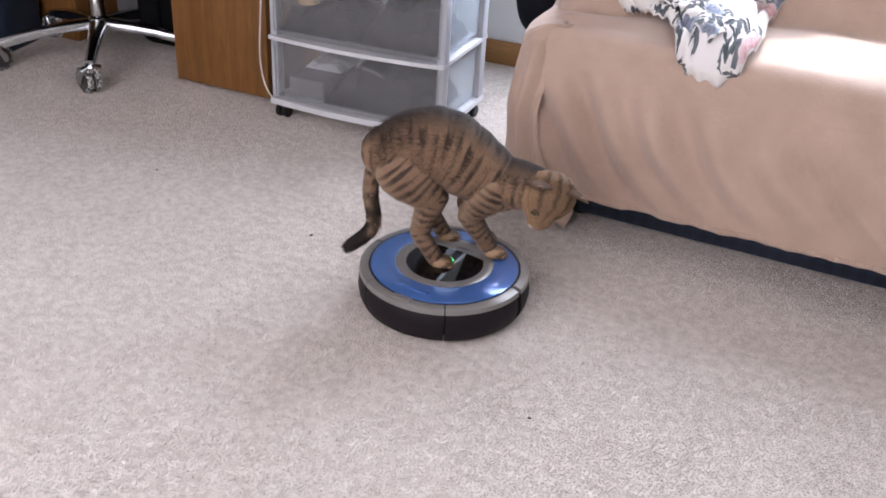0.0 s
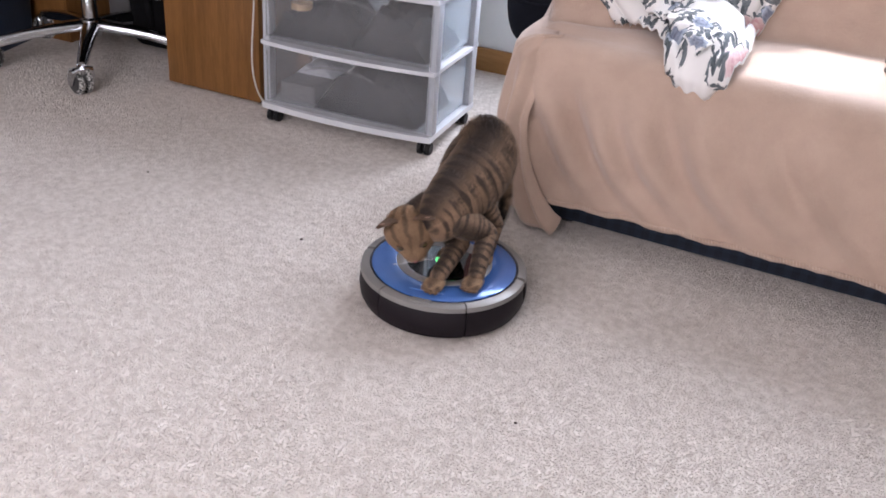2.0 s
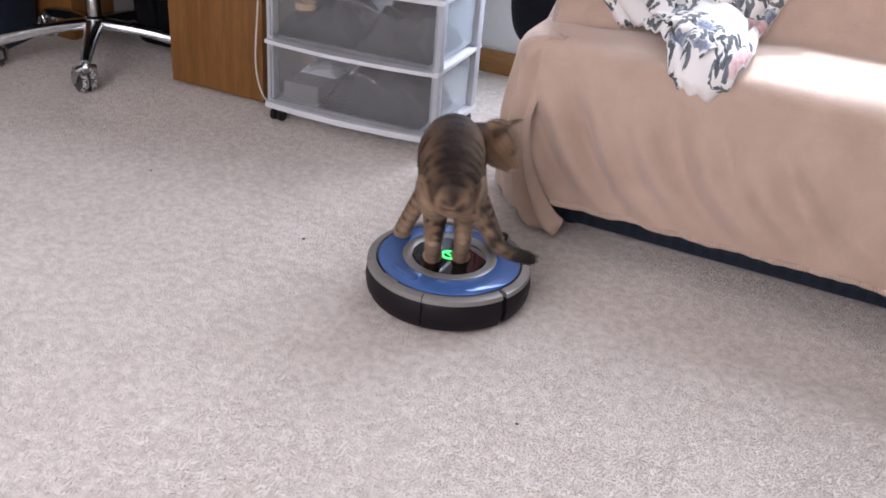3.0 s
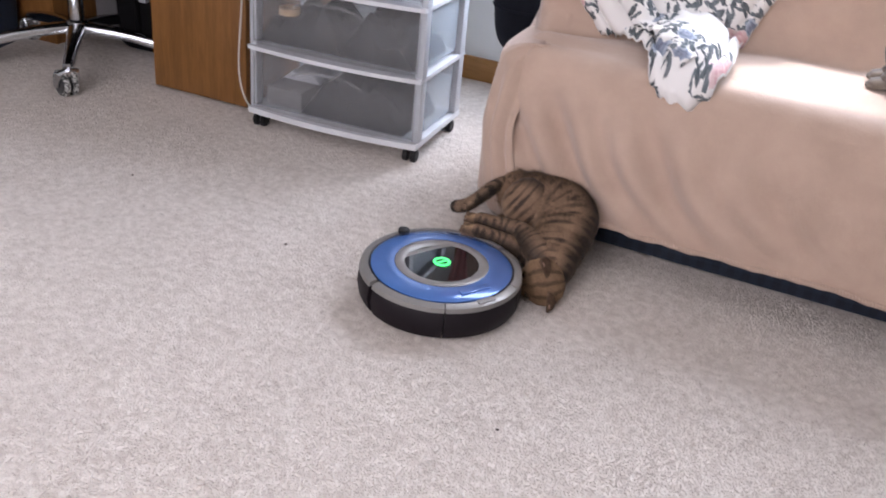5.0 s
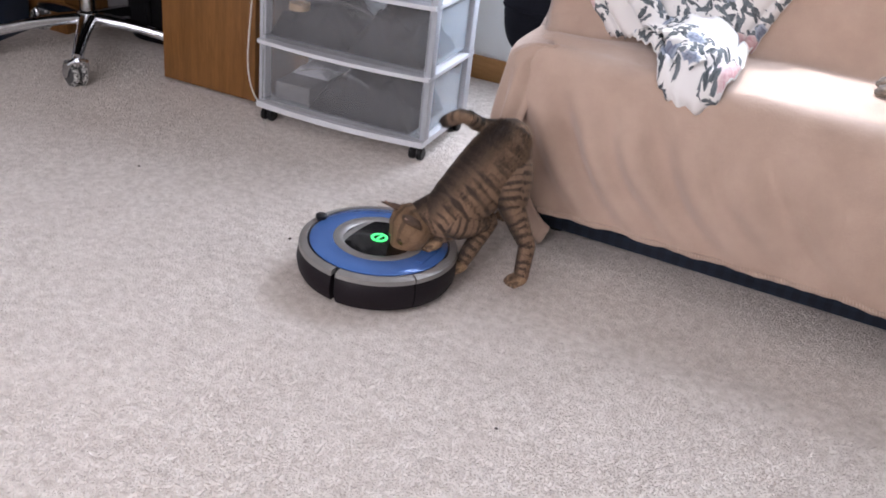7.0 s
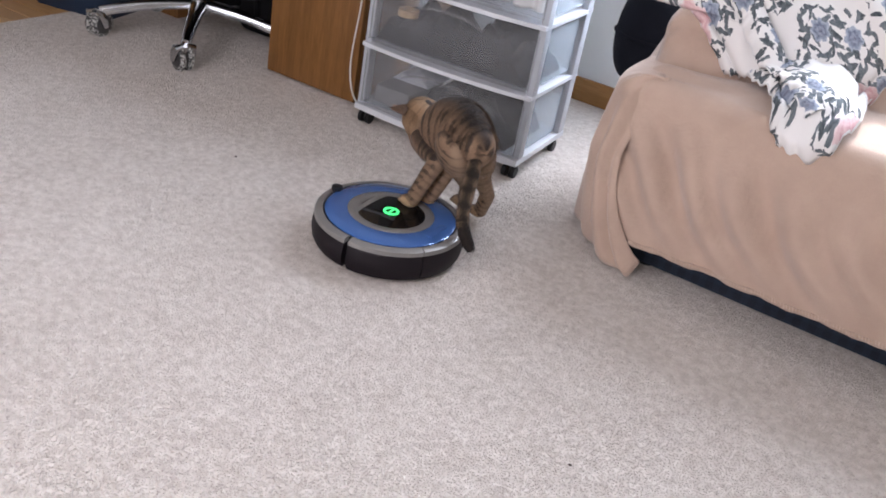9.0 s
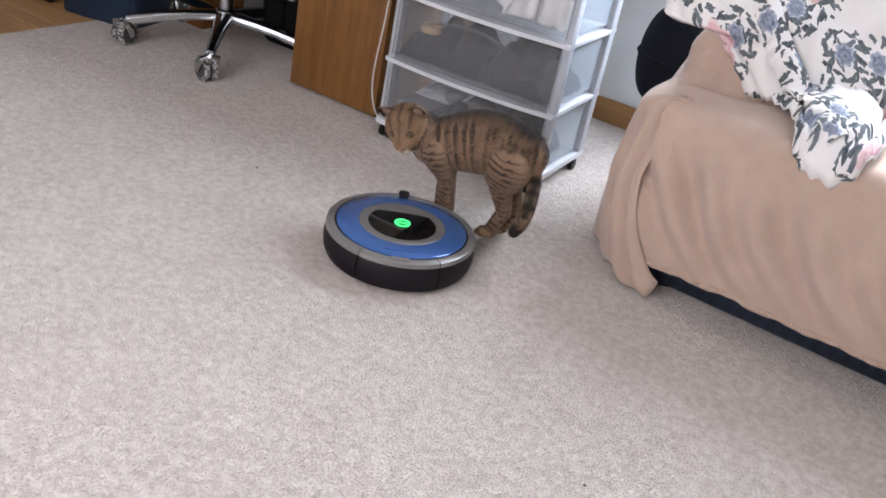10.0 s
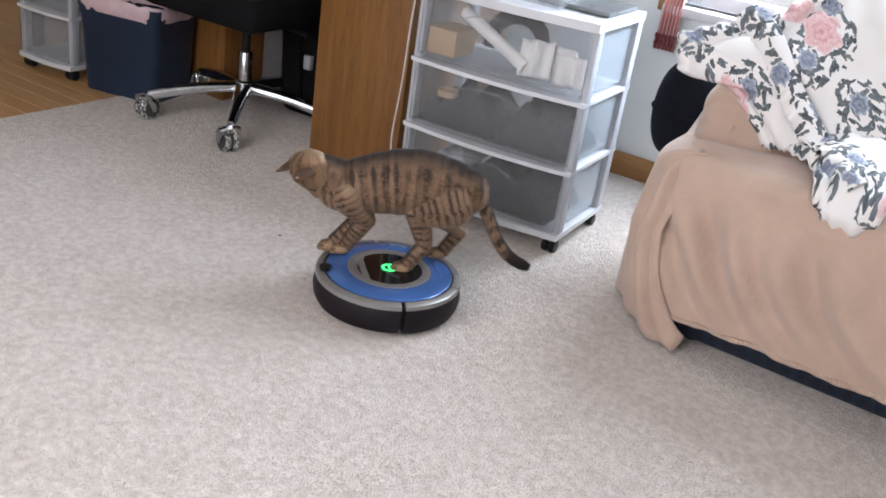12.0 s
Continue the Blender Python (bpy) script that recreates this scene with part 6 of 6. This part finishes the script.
def cat_frame(j):
    """Part poses for one set of joints, in world space."""
    A, B, C, Hd, G, T1, T2, T3, FL, FR, HL, HR = (Vector(q) for q in j[:12])
    up = Vector(j[12]).normalized()
    out = {"body": [], "neck": [], "tail": []}
    spine = curve_points([A, B, C], 28)
    axis = (C - A).normalized()
    lying = max(0.0, 1 - up.z)
    curl = max(0.0, min(1.0, (lying - 0.25) / 0.4))
    hollow = (A + C) / 2 - up * 0.03

    def dorsal(p, d):
        o = p - hollow
        o = (o - d * o.dot(d)).normalized()
        return (up * (1 - curl) + (o * 0.9 + Vector((0, 0, 0.3))) * curl).normalized()

    axis_a, axis_c = axis.lerp((B - A).normalized(), curl).normalized(), axis.lerp((C - B).normalized(), curl).normalized()
    up_a, up_c = dorsal(A, axis_a), dorsal(C, axis_c)
    for i in range(8):
        k = i * 4
        d = (spine[min(k + 3, 28)] - spine[max(k - 3, 0)]).normalized().lerp(axis, 0.2)
        out["body"].append(aim(spine[k], d, dorsal(spine[k], d.normalized())))
    nk = Hd - C
    fwd = (G - Hd).normalized()
    back_of_head = Hd - fwd * 0.018
    for i in range(2):
        o = C.lerp(back_of_head, 0.28 + 0.36 * i)
        out["neck"].append(aim(o - nk.normalized() * 0.02, nk, up_c))
    out["head"] = aim(Hd, fwd, Vector(j[13]))
    root = A - axis_a * 0.035 + up_a * 0.022
    path = curve_points([root, T1, T2, T3], 60)
    for _ in range(24):
        path = [path[0]] + [(a + 2 * b + c) / 4 for a, b, c in zip(path, path[1:], path[2:])] + [path[-1]]
    pts = [root]
    for c in path[1:]:
        while (c - pts[-1]).length >= TAIL_STEP and len(pts) <= TAIL_N:
            pts.append(pts[-1] + (c - pts[-1]).normalized() * TAIL_STEP)
    last = (path[-1] - path[-6]).normalized()
    while len(pts) <= TAIL_N:
        pts.append(pts[-1] + last * TAIL_STEP)
    for i in range(TAIL_N):
        out["tail"].append(aim(pts[i], pts[i + 1] - pts[i], up if abs(up.dot((pts[i + 1] - pts[i]).normalized())) < 0.97 else axis))
    side_a, side_c = up_a.cross(axis_a).normalized(), up_c.cross(axis_c).normalized()     # towards the cat's left
    for key in ("upper_arm", "forearm", "thigh", "shin", "hock", "fore_paw", "hind_paw"):
        out[key] = []
    flat = Vector((axis.x, axis.y, 0))
    flat = flat.normalized() if flat.length > 0.2 else axis
    for s, paw in ((1, FL), (-1, FR)):
        top = C + side_c * 0.024 * s - up_c * 0.014
        wrist = paw + Vector((0, 0, 0.012)) - flat * 0.004
        elbow, end = bend(top, wrist, UPPER, FORE, -axis_c - up_c * 0.2)
        out["upper_arm"].append(aim(top, elbow - top, up_c.lerp(axis_c, 0.6)))
        out["forearm"].append(aim(elbow, end - elbow, up_c.lerp(axis_c, 0.6)))
        toe = (flat + Vector((0, 0, -0.12))) if lying < 0.3 else (end - elbow).normalized()
        out["fore_paw"].append(aim(end - Vector((0, 0, 0.010)) + toe * 0.008, toe, Vector((0, 0, 1)) if lying < 0.3 else up_c.lerp(axis_c, 0.5)))
    for s, paw in ((1, HL), (-1, HR)):
        top = A + axis_a * 0.012 + side_a * 0.030 * s - up_a * 0.018
        heel = paw - flat * 0.032 + Vector((0, 0, 0.058)) if lying < 0.3 else paw + (top - paw).normalized() * 0.05
        knee, end = bend(top, heel, THIGH, SHIN, axis_a + up_a * 0.15)
        tip = paw + Vector((0, 0, 0.006))
        d = (tip - end)
        foot = end + d.normalized() * HOCK
        out["thigh"].append(aim(top, knee - top, up_a.lerp(axis_a, 0.6)))
        out["shin"].append(aim(knee, end - knee, up_a.lerp(axis_a, 0.6)))
        out["hock"].append(aim(end, foot - end, axis_a))
        toe = (flat + Vector((0, 0, -0.10))) if lying < 0.3 else d.normalized()
        out["hind_paw"].append(aim(foot - Vector((0, 0, 0.004)) + toe * 0.006, toe, Vector((0, 0, 1)) if lying < 0.3 else up_a))
    return out


def each_part(parts, frame_of):
    for key, val in parts.items():
        if isinstance(val, list):
            for ob, m in zip(val, frame_of[key]):
                yield ob, m
        else:
            yield val, frame_of[key]


cat, cat_parts = build_cat(pose(0, 0, 0), "brown spotted tabby cat on and around the robot vacuum", BROWN_FUR)
cat_rows, part_rows = [], {}
for i in range(121):
    t = i / 10
    j = joints_at(t)
    base = Vector((j[1][0], j[1][1], 0))
    cat_rows.append((t, Matrix.Translation(base)))
    for ob, m in each_part(cat_parts, cat_frame(j)):
        m = m.copy()
        m.translation = m.translation - base
        part_rows.setdefault(ob, []).append((t, m))

# a second, resting cat on the sofa
grey_cat, grey_parts = build_cat(pose(0, 0, 0), "grey tabby cat resting on the throw on the sofa", GREY_FUR)
rest = np.array([(0.44, 2.14, 0.565), (0.345, 2.15, 0.585), (0.255, 2.14, 0.575), (0.225, 2.12, 0.665), (0.19, 2.09, 0.65), (0.50, 2.06, 0.52), (0.42, 2.0, 0.505), (0.34, 2.0, 0.505),
                 (0.20, 2.10, 0.505), (0.20, 2.17, 0.505), (0.36, 2.06, 0.505), (0.36, 2.22, 0.505), (0, 0, 1), (-0.5, 0, 1)])
rest[:12, 0] -= 0.075
for ob, m in each_part(grey_parts, cat_frame(rest)):
    ob.matrix_basis = m



# ---------------------------------------------------------------- floor coverings, last
def planks():
    floor = bpy.data.objects["floor"]
    meshes = []
    for k in range(3):
        bm = box(0, 0, -0.0115, 1.05 + 0.25 * k, 0.0695, 0.0, 0.0015, None, 1)
        me = bpy.data.meshes.new("plank")
        bm.to_mesh(me)
        bm.free()
        me.materials.append(PLANK)
        meshes.append(me)
    rng = random.Random(5)
    y = 0.9
    while y < 2.94:
        x = CARPET_EDGE - 0.004
        while x > X0 + 1.6:
            me = rng.choice(meshes)
            ln = max(v.co.x for v in me.vertices)
            ob = new("plank", me)
            ob.parent = floor
            ob.matrix_basis = pose(x - ln, y, -0.0125 + 0.012)
            x -= ln + 0.0015
        y += 0.0715
    bm = box(X0, Y0, -0.0115, CARPET_EDGE - 0.004, 0.895, 0.0)
    box(X0, 0.896, -0.0115, CARPET_EDGE - 0.004, Y1 - 0.001, -0.0030, 0, bm)
    structure("floor_boards", bm, PLANK, "honey oak strip flooring", "floor")


def carpet():
    structure("carpet", box(CARPET_EDGE, Y0, -0.0115, X1, Y1 - 0.001, 0.002), CARPET, "beige cut-pile wall-to-wall carpet", "carpet")
    rng = np.random.default_rng(11)
    pts = []
    for x0, x1, y0, y1, step in ((-1.45, 0.35, 0.50, 1.50, 0.0047), (-2.1, 0.45, 1.50, 2.05, 0.0058), (-1.45, -2.1, 0.65, 1.5, 0.0058), (-2.70, -0.55, 2.05, 3.0, 0.0072), (-2.70, -2.1, 1.2, 2.05, 0.0072)):
        x0, x1 = min(x0, x1), max(x0, x1)
        gx, gy = np.meshgrid(np.arange(x0, x1, step), np.arange(y0, y1, step))
        p = np.stack([gx.ravel(), gy.ravel()], 1) + rng.uniform(-0.55, 0.55, (gx.size, 2)) * step
        pts.append(np.c_[p, np.full(len(p), step)])
    # coarser pile over the rest of the room
    gx, gy = np.meshgrid(np.arange(CARPET_EDGE + 0.01, X1 - 0.01, 0.016), np.arange(Y0 + 0.01, Y1 - 0.01, 0.016))
    p = np.stack([gx.ravel(), gy.ravel()], 1) + rng.uniform(-0.5, 0.5, (gx.size, 2)) * 0.016
    near = ((p[:, 0] > -1.45) & (p[:, 0] < 0.35) & (p[:, 1] > 0.5) & (p[:, 1] < 1.5)) | ((p[:, 0] > -2.1) & (p[:, 0] < 0.45) & (p[:, 1] > 1.5) & (p[:, 1] < 2.05)) \
        | ((p[:, 0] > -2.1) & (p[:, 0] < -1.45) & (p[:, 1] > 0.65) & (p[:, 1] < 1.5)) | ((p[:, 0] > -2.7) & (p[:, 0] < -0.55) & (p[:, 1] > 2.05)) | ((p[:, 0] < -2.1) & (p[:, 1] > 1.2) & (p[:, 1] < 2.05))
    p = p[~near]
    pts.append(np.c_[p, np.full(len(p), 0.016)])
    pts = np.concatenate(pts)
    n = len(pts)
    lean = rng.normal(0, 0.0017, (n, 2)) + np.array([0.0010, -0.0006])
    low = 0.35 + 0.65 * (0.5 + 0.5 * np.sin(pts[:, 0] * 23 + 2 * np.sin(pts[:, 1] * 17)) * np.sin(pts[:, 1] * 29 + np.sin(pts[:, 0] * 11)))
    high = (0.0026 + 0.0008 * rng.random(n) + 0.0006 * low) * np.where(pts[:, 2] > 0.007, 0.7, 1.0)
    ang = rng.uniform(0, 2 * np.pi, n)
    rad = pts[:, 2] * rng.uniform(0.55, 0.85, n)
    co = np.empty((n, 7, 3))
    for k in range(3):
        a = ang + k * 2 * np.pi / 3
        co[:, k, 0] = pts[:, 0] + rad * np.cos(a)
        co[:, k, 1] = pts[:, 1] + rad * np.sin(a)
        co[:, k, 2] = 0.001
        co[:, 3 + k, 0] = pts[:, 0] + lean[:, 0] * 0.8 + 0.6 * rad * np.cos(a + 0.5)
        co[:, 3 + k, 1] = pts[:, 1] + lean[:, 1] * 0.8 + 0.6 * rad * np.sin(a + 0.5)
        co[:, 3 + k, 2] = 0.001 + high * 0.8
    co[:, 6, 0] = pts[:, 0] + lean[:, 0]
    co[:, 6, 1] = pts[:, 1] + lean[:, 1]
    co[:, 6, 2] = 0.001 + high
    tri = []
    for k in range(3):
        l = (k + 1) % 3
        tri += [(k, l, 3 + l), (k, 3 + l, 3 + k), (3 + k, 3 + l, 6)]
    tri = np.array(tri)
    faces = (tri[None] + 7 * np.arange(n)[:, None, None]).reshape(-1, 3)
    me = bpy.data.meshes.new("carpet_pile")
    me.vertices.add(n * 7)
    me.vertices.foreach_set("co", co.reshape(-1))
    me.loops.add(faces.size)
    me.loops.foreach_set("vertex_index", faces.reshape(-1).astype(np.int32))
    me.polygons.add(len(faces))
    me.polygons.foreach_set("loop_start", np.arange(0, faces.size, 3, dtype=np.int32))
    me.update(calc_edges=True)
    me.polygons.foreach_set("use_smooth", np.ones(len(faces), dtype=bool))
    me.materials.append(CARPET)
    tagged(new("carpet_pile", me), "beige carpet pile with darker flecks and tread marks", "carpet", kind="stuff")


planks()
carpet()
for x, y, r in ((-1.022, 1.600, 0.0042), (-1.549, 1.700, 0.0034), (-0.350, 1.230, 0.0030)):
    bm = bmesh.new()
    bmesh.ops.create_icosphere(bm, subdivisions=2, radius=r)
    for v in bm.verts:
        v.co = v.co * (1 + 0.5 * noise.noise(v.co * 300 + Vector((x, y, 0)) * 50))
        v.co.z *= 0.5
    tagged(part("lint", bm, LINT, None, at=pose(x, y, 0.004, 0, 0, 40)), "small dark ball of lint on the carpet", "lint", "lint on the carpet")



def motions():
    walk(robot, ROBOT_PATH)
    walk(cat, cat_rows)
    for ob, rows in part_rows.items():
        walk(ob, rows)


motions()
